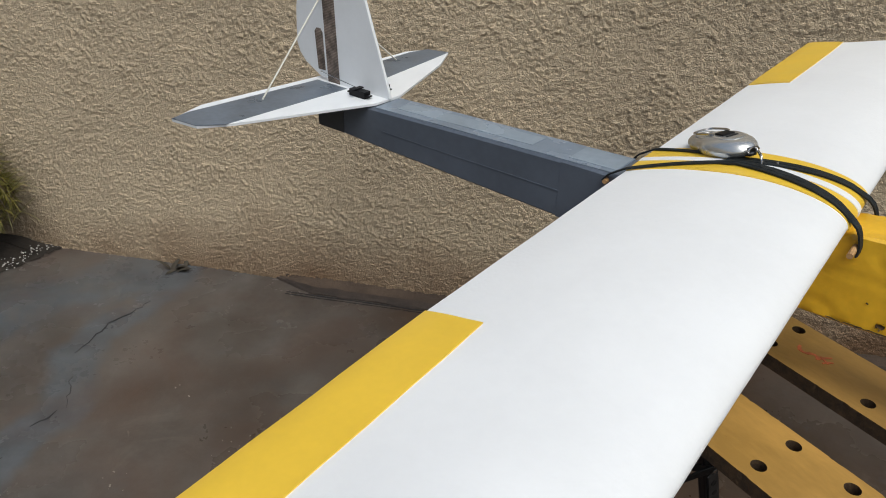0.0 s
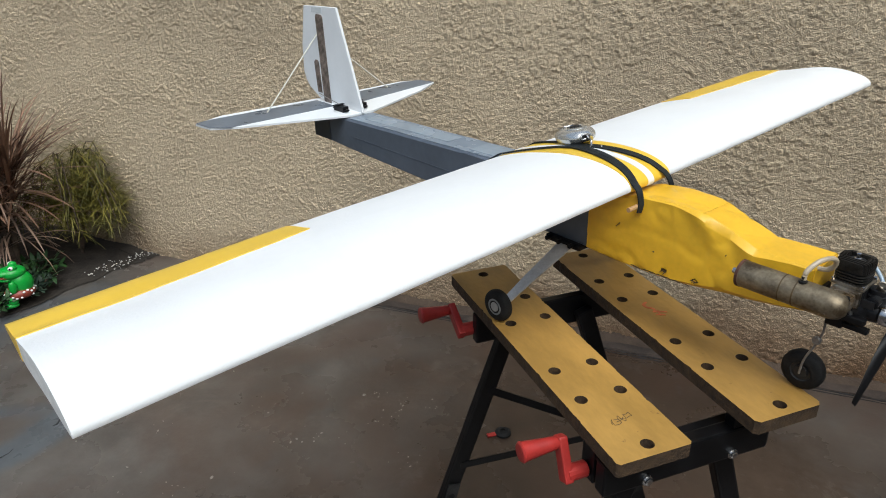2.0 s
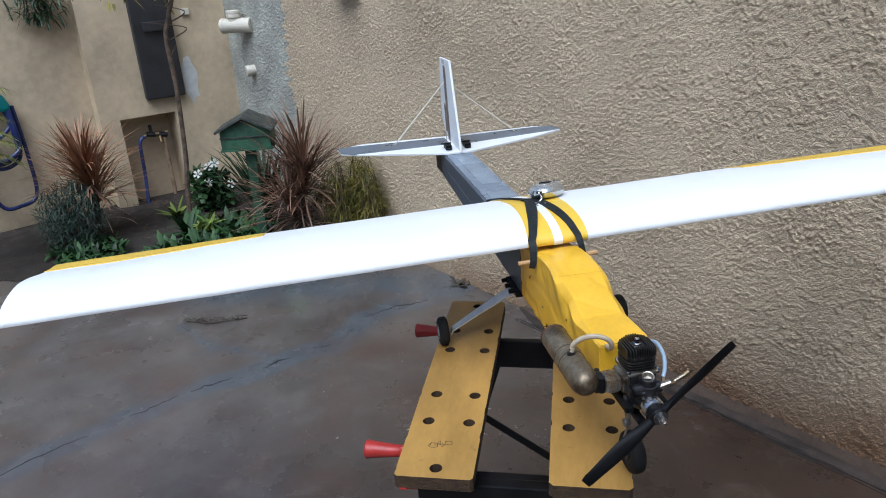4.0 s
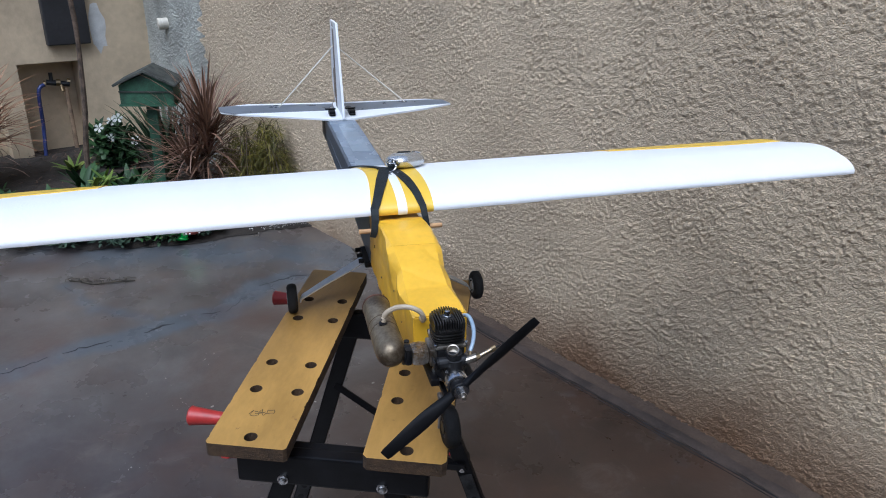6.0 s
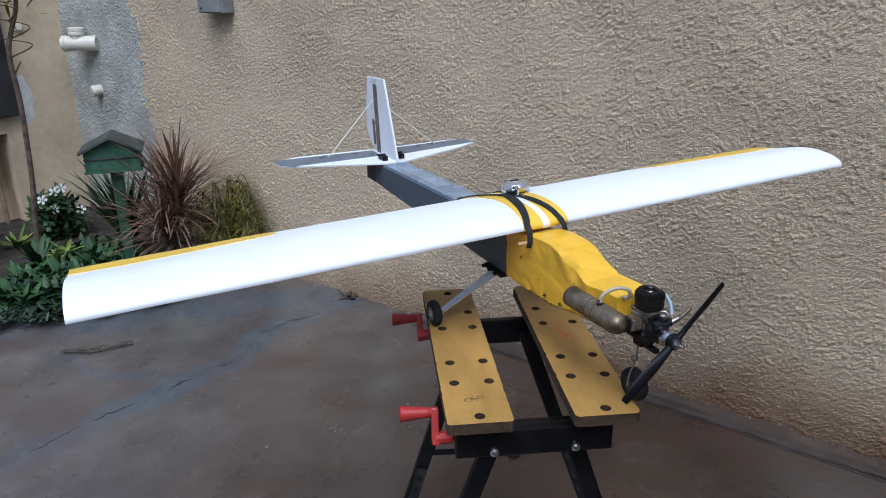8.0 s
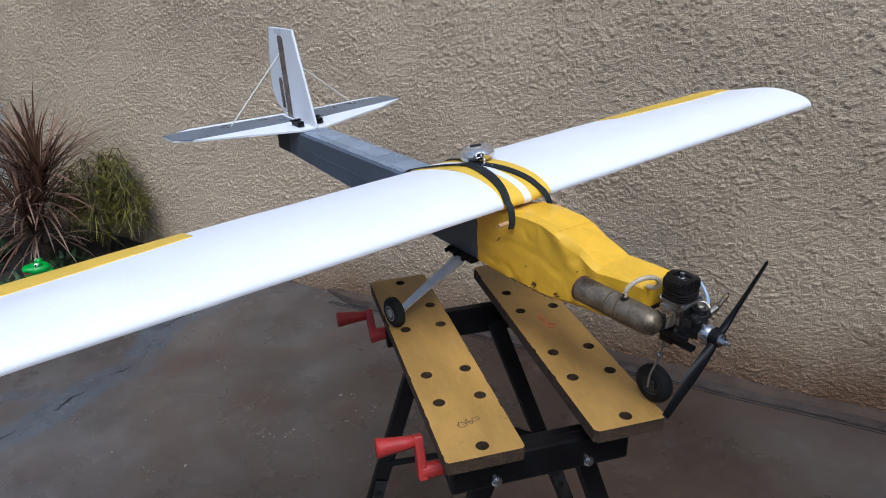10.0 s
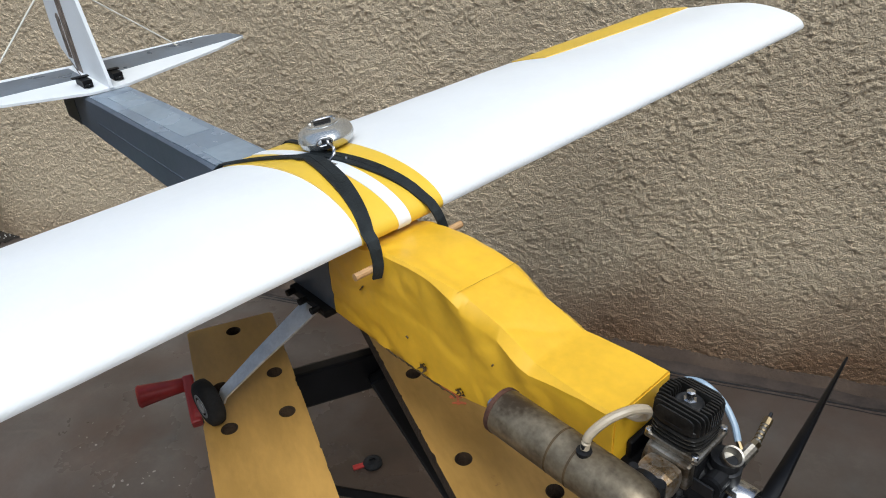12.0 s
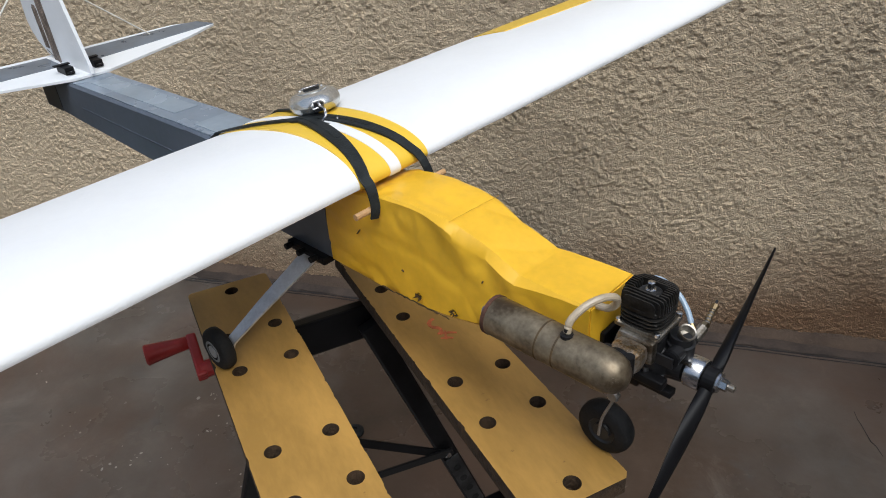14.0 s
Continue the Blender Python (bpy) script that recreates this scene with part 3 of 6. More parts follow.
for cx, cy, num in ((-0.09, 1.565, 9), (0.0, 1.575, 7), (0.005, 1.507, 5), (0.1, 1.567, 5), (-0.04, 1.454, 5), (-0.265, 1.30, 4), (-0.18, 1.34, 6), (0.127, 1.315, 8), (-0.067, 1.345, 4), (-0.42, 1.39, 8), (-0.437, 1.031, 6), (-0.328, 1.097, 3), (-0.223, 1.254, 4), (-0.628, 1.2, 4), (-0.588, 1.018, 3), (-0.247, 0.755, 6), (-0.68, 0.82, 2), (-0.558, 0.925, 3), (-0.852, 1.089, 6), (-0.646, 1.21, 3), (-0.994, 0.579, 2), (-0.65, 1.55, 3)):
    for k in range(num):
        x, y, s = cx + rf.gauss(0, 0.022), cy + rf.gauss(0, 0.022), rf.uniform(0.0008, 0.0036) * (1.8 if k == 0 else 1)
        a0, el = rf.uniform(0, 6), rf.uniform(0.3, 1)
        prism([(x + s * math.cos(a0) * math.cos(q) * rf.uniform(.6, 1.2) - s * el * math.sin(a0) * math.sin(q), y + s * math.sin(a0) * math.cos(q) + s * el * math.cos(a0) * math.sin(q) * rf.uniform(.6, 1.2)) for q in (0, 1.0, 2.1, 3.2, 4.1, 5.2)], -0.0004, 0.0009, "z", 0.0, bm)
part("paint_flecks", bm, "fleck", floor, "dried pale paint flecks")

# cove and mortar strip at the foot of the wall, with a double joint along its edge
n = 260
bm = bmesh.new()
rows = []
for k in range(n + 1):
    x = -0.62 + 3.3 * k / n
    w = 0.074 + 0.005 * noise.noise((x * 2.2, 0, 0)) + 0.004 * noise.noise((x * 11, 3, 0))
    w *= min(1, (k + 1) / 14)
    c = 0.52 + 0.10 * noise.noise((x * 4, 7, 0))
    prof = [(WALL + 0.006, 0.028), (WALL - 0.003, 0.021), (WALL - w * 0.16, 0.016), (WALL - w * c * 0.7, 0.012), (WALL - w * c, 0.0085), (WALL - w * (c + 0.06), 0.0095), (WALL - w * 0.9, 0.0085), (WALL - w, 0.0055), (WALL - w - 0.002, -0.002)]
    rows.append([bm.verts.new((x, y + 0.004 * noise.noise((x * 22, z * 60, 1)), z + 0.0035 * noise.noise((x * 16, y * 25, 5)) * (1 if z < 0.03 else 2))) for y, z in prof])
for a, b in zip(rows, rows[1:]):
    for i in range(8):
        f = bm.faces.new((a[i], a[i + 1], b[i + 1], b[i]))
        f.material_index = 0 if i < 4 else 1
tagged(part("trim", bm, ["cove", "mortar"], smooth=True), "rough brown cove and mortar strip at the foot of the wall", "mortar strip", kind="structure")
for off, wide, tall in ((0.079, 0.0055, 0.0014), (0.092, 0.0036, 0.0010)):
    gap = [(-0.55 + 0.02 * k, WALL - off + 0.004 * noise.noise((k * 0.09, 1, 2)) + 0.0015 * noise.noise((k * 0.5, 4, 2)), 0.0009) for k in range(160)]
    part("crack", ribbon(gap, [wide * (0.5 + 0.8 * rng.random()) for _ in gap], tall, (0, 1, 0)), "crack", floor)

# planting bed in the corner
EDGE = [(-1.48, 2.2), (-1.57, 1.98), (-1.64, 1.6), (-1.86, 1.17), (-2.16, 0.95), (-2.6, 0.6), (-3.05, 0.25), (-3.62, -0.25)]


def bed():
    P = []
    for i in range(len(EDGE) - 1):
        for k in range(12):
            t = k / 12
            P.append(((1 - t) * EDGE[i][0] + t * EDGE[i + 1][0] + rng.uniform(-.012, .012), (1 - t) * EDGE[i][1] + t * EDGE[i + 1][1] + rng.uniform(-.012, .012)))
    bm = bmesh.new()
    cx, cy = -3.6, 2.2
    rows = []
    for x, y in P:
        row = []
        for k in range(26):
            s = k / 25
            z = 0.004 + 0.05 * min(1, s * 4) + (0.012 * noise.noise((x * 9 + s * 40, y * 9, s * 17)) if k else 0)
            row.append(bm.verts.new((x + (cx - x) * s, y + (cy - y) * s, z)))
        rows.append(row)
    for a, b in zip(rows, rows[1:]):
        for k in range(25):
            bm.faces.new((a[k], b[k], b[k + 1], a[k + 1]))
    return part("ground", bm, "soil", smooth=True)


tagged(bed(), "dark soil planting bed in the corner of the yard", "soil", kind="structure")

# ---- workbench ----
BENCH = pose(0.753, 0.621, 0, 0, 0, 42.4)
TOP = 0.775
bench = thing("workbench", "folding portable workbench with varnished board jaws and black steel legs", "workbench", BENCH)
HOLES = [(0.058, 0.021), (0.027, 0.133), (0.092, 0.133), (0.027, 0.209), (0.092, 0.209), (0.027, 0.358), (0.092, 0.358), (0.027, 0.433), (0.092, 0.433), (0.058, 0.541)]


def jaw(x0):
    """A board with chipped edges and round holes through it."""
    W, L, T, R = 0.114, 0.564, 0.021, 0.0095
    r = random.Random(int(x0 * 1000))
    bm = bmesh.new()
    cs = 0.004 if x0 == 0 else 0.006
    nL = 170

    def chip(k, side):
        g = noise.noise((k * 0.11, side * 7.3 + x0 * 31, 1)) + 0.6 * noise.noise((k * 0.43, side * 3.1, x0 * 17))
        return max(0.0, g - 0.28) * 0.0042 + 0.00025 * r.random()

    def outline(chipped):
        """Round the board; the upper edge has lost splinters, the lower is whole."""
        o = [(W - chipped * chip(i, 1), cs + (L - 2 * cs) * i / nL) for i in range(nL + 1)]
        o += [(W - cs, L), (cs, L)]
        o += [(chipped * chip(i, 2), L - cs - (L - 2 * cs) * i / nL) for i in range(nL + 1)]
        return o + [(cs, 0), (W - cs, 0)]
    loops = []

    def loop(pts, z):
        vs = [bm.verts.new((x0 + a, b, z)) for a, b in pts]
        for a, b in zip(vs, vs[1:] + vs[:1]):
            bm.edges.new((a, b))
        return vs
    for z in (TOP, TOP - T):
        start = len(bm.edges)
        ls = [loop(outline(1 if z == TOP else 0), z)]
        for hx, hy in HOLES:
            ls.append(loop([(hx + R * math.cos(2 * math.pi * k / 20), hy + R * math.sin(2 * math.pi * k / 20)) for k in range(20)], z))
        loops.append(ls)
        bm.edges.ensure_lookup_table()
        bmesh.ops.triangle_fill(bm, edges=list(bm.edges)[start:], use_beauty=True, use_dissolve=False)
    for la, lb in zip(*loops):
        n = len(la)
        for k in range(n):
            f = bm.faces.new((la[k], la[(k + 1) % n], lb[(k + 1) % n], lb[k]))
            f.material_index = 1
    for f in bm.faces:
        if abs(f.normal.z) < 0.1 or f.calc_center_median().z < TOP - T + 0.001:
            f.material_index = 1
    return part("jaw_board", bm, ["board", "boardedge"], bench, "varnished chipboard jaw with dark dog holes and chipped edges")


jaws = [jaw(0.0), jaw(0.2195)]
ZA = 0.7535
part("apron", box(0.020, 0.050, 0.668, 0.306, 0.074, 0.7215, 0.004), "frame", bench)
part("apron_lip", box(0.024, 0.0735, 0.7100, 0.302, 0.090, 0.7185, 0.002), "frame", bench)
for x0 in (0.03, 0.235):
    part("jaw_support", box(x0, 0.052, 0.7210, x0 + 0.07, 0.072, ZA + 0.0004, 0.002), "frame", bench)
part("apron", box(0.010, 0.462, 0.676, 0.300, 0.482, 0.735, 0.004), "frame", bench)
for x0 in (0.02, 0.235):
    part("jaw_support", box(x0, 0.464, 0.733, x0 + 0.08, 0.480, ZA + 0.0004, 0.002), "frame", bench)
LEGS = [((0.099, 0.085, 0.70), (-0.142, 0.075, 0.0)), ((0.233, 0.085, 0.70), (0.468, 0.075, 0.0)),
        ((0.100, 0.4935, 0.70), (-0.100, 0.552, 0.0)), ((0.2275, 0.450, 0.71), (0.478, 0.456, 0.0))]


def leg(a, b):
    n = (Vector(b) - Vector(a)).length
    bm = box(-0.017, -0.010, 0, 0.017, 0.010, n, 0.004)
    d = (Vector(b) - Vector(a)).normalized()
    yv = Vector((0, 1, 0))
    yv = (yv - d * yv.dot(d)).normalized()
    xv = yv.cross(d)
    m = Matrix((xv, yv, d)).transposed().to_4x4()
    m.translation = Vector(a)
    bm.transform(m)
    ob = part("leg", bm, "frame", bench)
    part("rubber_foot", box(-0.02, -0.014, n - 0.03, 0.02, 0.014, n + 0.0, 0.004, m=m), "rubber", ob)
    return ob


for a, b in LEGS:
    leg(a, b)


def bar(name, a, b, w=0.012, t=0.004):
    n = (Vector(b) - Vector(a)).length
    d = (Vector(b) - Vector(a)).normalized()
    yv = Vector((0, 1, 0))
    yv = (yv - d * yv.dot(d)).normalized()
    m = Matrix((yv.cross(d), yv, d)).transposed().to_4x4()
    m.translation = Vector(a)
    return part(name, box(-w / 2, -t / 2, 0, w / 2, t / 2, n, 0.001, m=m), "frame", bench)


bar("brace", (0.345, 0.4375, 0.386), (0.054, 0.4985, 0.537), 0.016)
bar("brace", (0.345, 0.433, 0.400), (-0.001, 0.514, 0.347), 0.016)
for x, z in ((0.242, 0.686), (0.338, 0.393)):
    part("bolt", lathe([(0.0075, 0), (0.0075, 0.003), (0.005, 0.0035), (0.005, 0.006)], along((x, 0.4465 if z > 0.6 else 0.438, z), (x, -1, z)), 10), "steel", bench, "zinc plated bolt")
for x, y in ((0.0895, 0.046), (0.238, 0.046)):
    part("bolt", lathe([(0.0085, 0), (0.0085, 0.003), (0.006, 0.0035), (0.006, 0.007), (0.004, 0.008)], along((x, y + 0.004, 0.679), (x, y - 1, 0.679)), 12), "steel", bench, "zinc plated bolt")
for (xa, za), (xb, zb), yy in (((-0.014, 0.300), (-0.062, 0.130), 0.514), ((0.346, 0.375), (0.408, 0.20), 0.4405)):
    lean = math.atan2(xa - xb, za - zb)
    m = Matrix.Translation((xa, yy, za)) @ Matrix.Rotation(lean, 4, "Y")
    ob = part("lock_plate", box(-0.013, -0.002, -math.hypot(xa - xb, za - zb), 0.013, 0.002, 0.0, 0.0, m=m), "worn_frame", bench)
    for k in range(4):
        part("slot", lathe([(0.007, 0), (0.007, 0.001)], m @ along((0, -0.0018, -0.03 - 0.034 * k), (0, -1, -0.03 - 0.034 * k)), 12), "rubber", ob)


def crank(y, z, turn):
    """Red crank: hub on the vice screw, a flat arm, and a conical grip pointing outwards."""
    c = part("crank_handle", prism([(-0.011, -0.012), (0.011, -0.012), (0.0095, 0.056), (-0.0095, 0.056)], -0.007, 0.007, "x", 0.003), "red", bench, "red plastic vice crank")
    c.matrix_local = Matrix.Translation((-0.012, y, z)) @ Matrix.Rotation(radians(-turn), 4, "X")
    part("hub", lathe([(0.0125, 0.0), (0.0125, 0.030), (0.011, 0.032)], along((0.0, 0, 0), (1, 0, 0)), 16), "red", c)
    part("grip", lathe([(0.0075, 0), (0.0095, 0.003), (0.0105, 0.018), (0.0145, 0.054), (0.0155, 0.058), (0.013, 0.0605), (0.006, 0.061)], along((-0.004, 0, 0.047), (-1, 0, 0.047)), 20), "red", c, smooth=True)
    part("shaft", rod((0.02, 0, 0), (0.10, 0, 0), 0.006), "frame", c)
    part("screw_bracket", box(0.022, y - 0.016, z - 0.018, 0.05, y + 0.016, TOP - 0.0208, 0.003), "frame", bench)
    return c


crank(0.097, 0.684, 23)
crank(0.487, 0.697, 60)

# markings on the boards: red paint and dark ink strokes
st = None
for zz_, (line, w) in enumerate((([(0.2795, 0.3325), (0.2740, 0.3312), (0.2697, 0.3265), (0.2685, 0.3205), (0.2705, 0.3160), (0.2745, 0.3130), (0.2775, 0.3080), (0.2760, 0.3025), (0.2710, 0.2990)], 0.0056), ([(0.2700, 0.3000), (0.2760, 0.2985), (0.2840, 0.2955), (0.2920, 0.2905)], 0.0036), ([(0.2685, 0.2900), (0.2740, 0.2885), (0.2785, 0.2862), (0.2830, 0.2825)], 0.0034), ([(0.2802, 0.3010), (0.2770, 0.2930), (0.2738, 0.2845)], 0.0030))):
    st = ribbon([(x, y, TOP + 0.0002 + 0.00025 * zz_) for x, y in line], [w * (0.75 + 0.35 * ((k * 7) % 3) / 2) for k in range(len(line))], 0.0006, [(line[max(k - 1, 0)][1] - line[min(k + 1, len(line) - 1)][1], line[min(k + 1, len(line) - 1)][0] - line[max(k - 1, 0)][0], 0) for k in range(len(line))], st)
part("paint_mark", st, "redpaint", jaws[1], "smeared red paint strokes")
ri = random.Random(3)
sc = None
for x0, y0, x1, y1 in ((0.038, 0.070, 0.042, 0.080), (0.042, 0.080, 0.040, 0.068), (0.040, 0.068, 0.052, 0.070), (0.052, 0.070, 0.054, 0.084), (0.054, 0.084, 0.059, 0.070), (0.059, 0.070, 0.062, 0.083), (0.044, 0.078, 0.064, 0.075), (0.062, 0.083, 0.071, 0.085), (0.071, 0.085, 0.073, 0.077), (0.073, 0.077, 0.064, 0.075), (0.046, 0.073, 0.060, 0.079)):
    sc = tube([(x0, y0, TOP + .0001), ((x0 + x1) / 2 + ri.uniform(-.002, .002), (y0 + y1) / 2 + ri.uniform(-.002, .002), TOP - .0001), (x1, y1, TOP - .0001)], 0.0006, 4, sc, 3)
part("ink_mark", sc, "ink", jaws[0], "dark ink scribble")
# ---- model aeroplane ----
PLANE = Matrix.Translation((0.497, 1.109, 0.95)) @ pose(0, 0, 0, 0, 0, -28.1) @ pose(0, 0, 0, 1.45, 0, 0) @ Matrix.Translation((0, 0, -0.95))
plane = thing("model_airplane", "white and yellow foam model aeroplane standing on a workbench", "model airplane", PLANE)

LE, TE = 0.254, -0.030
CH = LE - TE
ZL, ZT = 1.018, 1.005
YR, YL = -0.845, 0.868
SWEEP = -0.015


def upper(s):
    """Height of the upper surface above the chord line at s, 0 at the nose and 1 at the tail."""
    return 0.062 * (1.9 * math.sqrt(s) * (1 - s) * 0.62 + 0.30 * s * (1 - s)) * 0.94


def lower(s):
    return -0.008 * math.sqrt(max(s, 0)) * (1 - s) ** 0.7 * 1.5


def top_at(x, lift=0.0):
    s = min(1, max(0, (LE - x) / CH))
    return ZL + (ZT - ZL) * s + upper(s) + lift


def wing_section(s0, s1, n=26):
    """Closed outline from tail to nose above and back below, between two chord fractions."""
    S = [s0 + (s1 - s0) * (0.5 - 0.5 * math.cos(math.pi * k / n)) for k in range(n + 1)]
    up = [(LE - s * CH, ZL + (ZT - ZL) * s + upper(s) + 0.0012) for s in reversed(S)]
    lo = [(LE - s * CH, ZL + (ZT - ZL) * s + lower(s) - 0.0012) for s in S]
    return up + (lo[1:] if s0 == 0 else lo)


def tip_droop(x, y):
    """Each half is sanded flatter before its aileron."""
    t = min(1.0, max(0.0, (abs(y) - 0.42) / 0.30)) * (1 if y < 0 else 0.7)
    b = min(1.0, max(0.0, (0.17 - x) / 0.11)) if x > 0.045 else max(0.0, (x + 0.03) / 0.075)
    return -0.009 * t * b * b * (3 - 2 * b)


def wing_block(name, s0, s1, y0, y1, material, parent, ny=24, amp=0.0006, seed=0, label="", turn=0.0, proud=0.0, shear=0.0):
    """A stretch of wing between two chord fractions; turn moves its front edge forward from y0 to y1."""
    bm = bmesh.new()
    rings = []
    for k in range(ny + 1):
        y = y0 + (y1 - y0) * k / ny
        sec = wing_section(s0 - turn * k / ny, s1)
        rings.append([bm.verts.new((x + SWEEP * y + shear * k / ny * min(1, max(0, (0.055 - x) / 0.085)) + amp * noise.noise((x * 40, y * 18, seed)), y, z + tip_droop(x, y) + (proud if i <= 26 else -proud) + amp * noise.noise((x * 25 + 9, y * 12, seed)))) for i, (x, z) in enumerate(sec)])
    n = len(rings[0])
    for a, b in zip(rings, rings[1:]):
        for i in range(n):
            bm.faces.new((a[i], a[(i + 1) % n], b[(i + 1) % n], b[i]))
    for rg in (rings[0], rings[-1]):
        f = bm.faces.new(rg)
        f.material_index = 1
    return part(name, bm, [material, "foamcut" if material == "foam" else material], parent, label, smooth=True)


SA = (LE - 0.040) / CH
AIN = 0.478
wing = wing_block("wing", 0, SA, YR, YL, "foam", plane, 60, label="white foam wing with a thick curved section")
wing_block("wing_tail", SA, 1, -AIN, AIN - 0.012, "foam", wing, 30)
for y0, y1, turn, fwd in ((-AIN - 0.001, YR - 0.0005, 0.040, 0.013), (AIN - 0.011, YL + 0.0005, 0.0, 0.0)):
    wing_block("aileron", SA, 1, y0, y1, "yellowtape", wing, 12, label="yellow covered aileron", turn=turn, proud=0.0016, shear=fwd)


def wing_skin(name, y0, y1, material, lift, spread=0.0):
    """A thin strip of tape that follows the wing's upper surface round the nose."""
    bm = bmesh.new()
    pts = []
    n = 40
    for k in range(n + 1):
        s = 0.5 + 0.5 * math.cos(math.pi * k / n)
        pts.append((LE - s * CH, ZL + (ZT - ZL) * s + upper(s) + 0.0012))
    for k in range(1, 5):
        s = 0.03 * k / 4
        pts.append((LE - s * CH, ZL + lower(s) - 0.0012))
    rings = []
    for i, (x, z) in enumerate(pts):
        p, q = pts[max(i - 1, 0)], pts[min(i + 1, len(pts) - 1)]
        d = Vector((q[0] - p[0], q[1] - p[1])).normalized()
        nx_, nz_ = -d.y, d.x
        flare = spread * ((x - 0.10) / 0.15) ** 2
        rings.append([bm.verts.new((x + nx_ * t + SWEEP * y, y, z + nz_ * t)) for y, t in ((y0 - flare, 0.0), (y0 - flare, lift), (y1, lift), (y1, 0.0))])
    for a, b in zip(rings, rings[1:]):
        for i in range(4):
            bm.faces.new((a[i], a[(i + 1) % 4], b[(i + 1) % 4], b[i]))
    bm.faces.new(rings[0])
    bm.faces.new(rings[-1])
    return part(name, bm, material, wing, smooth=True)


wing_skin("centre_band", -0.034, 0.056, "yellowtape", 0.0014, 0.011)
wing_skin("white_stripe", -0.002, 0.013, "foam", 0.0022)

# fuselage
HW = 0.0375


def lofted(name, sections, material, label, amp=0.0, seed=0, bev=0.004, cuts=4, parent=None, across=6, fold=0.0):
    """A box body through (x, bottom, top, half width) sections with rounded edges and small dents."""
    bm = bmesh.new()
    rings = []
    full = []
    for (a, b) in zip(sections, sections[1:]):
        for k in range(cuts):
            t = k / cuts
            full.append([u + (v - u) * t for u, v in zip(a, b)])
    full.append(list(sections[-1]))
    for x, zb, zt, w in full:
        ring = []
        c = bev * (1 + (2.4 * max(0.0, 1 - abs(x - 0.415) / 0.085) if fold else 0))
        loop = [(-w, zb + c), (-w + c, zb), (w - c, zb), (w, zb + c), (w, zt - c), (w - c, zt), (-w + c, zt), (-w, zt - c)]
        dense = []
        for (p, q) in zip(loop, loop[1:] + loop[:1]):
            m = 1 if abs(p[0] - q[0]) < 2 * c and abs(p[1] - q[1]) < 2 * c else across
            dense += [(p[0] + (q[0] - p[0]) * k / m, p[1] + (q[1] - p[1]) * k / m) for k in range(m)]
        for y, z in dense:
            d = amp * noise.noise((x * 22 + seed, y * 30, z * 34)) + amp * 0.5 * noise.noise((x * 60, y * 60 + seed, z * 70))
            if fold:
                wob = noise.noise((x * 9 + 4, y * 14 + z * 11, seed)) + 0.5 * noise.noise((x * 21, y * 20 + z * 26, seed + 2))
                d -= fold * max(0.0, 1 - abs(wob) * 7) ** 1.5 * (0.4 + 0.6 * min(1.0, max(0.0, (0.47 - x) / 0.1)))
                side = min(1.0, max(0.0, (zt - z) / 0.012)) * max(0.0, 1 - (zt - z) / 0.045)
                d += (1 if y < 0 else 0.5) * 0.0055 * side * math.sin(x * 95 + z * 40 + 1.5) * max(0.0, 1 - abs(x - 0.39) / 0.09)
            sy_ = (1 if y > 0 else -1) * d if fold else d
            ring.append(bm.verts.new((x, y + (sy_ if abs(y) > w * 0.97 else 0), z + (d if z > zt - c * 0.5 else 0))))
        rings.append(ring)
    n = len(rings[0])
    for a, b in zip(rings, rings[1:]):
        for i in range(n):
            bm.faces.new((a[i], a[(i + 1) % n], b[(i + 1) % n], b[i]))
    bm.faces.new(rings[0])
    bm.faces.new(rings[-1])
    return part(name, bm, material, parent or plane, label, smooth=True)


nose = lofted("fuselage_front", [(0.172, 0.891, 0.998, HW), (0.24, 0.889, 1.004, HW), (0.262, 0.889, 1.011, HW), (0.32, 0.891, 1.015, HW), (0.367, 0.895, 1.013, HW + .001), (0.41, 0.900, 0.999, HW), (0.452, 0.906, 0.983, HW - .001), (0.53, 0.922, 0.985, HW - 0.0025)],
              "yellow", "bright yellow wrinkled film covered nose of the fuselage", 0.0009, 3, 0.003, 15, None, 18, 0.0016)
boom = lofted("fuselage_rear", [(-0.668, 0.914, 0.973, HW), (-0.53, 0.907, 0.979, HW), (-0.06, 0.893, 0.992, HW), (0.10, 0.890, 0.997, HW), (0.1715, 0.892, 0.998, HW)],
              "greytape", "grey tape covered box tail boom", 0.0005, 8, 0.004, 9)

def bend_tail(ob):
    """The tail boom drifts a little to one side towards its end."""
    for v in ob.data.vertices:
        v.co.y -= 0.0075 * max(0.0, -v.co.x / 0.668) ** 1.3


bend_tail(boom)


def boom_top(x):
    return 0.979 + (0.992 - 0.979) * (x + 0.53) / 0.47


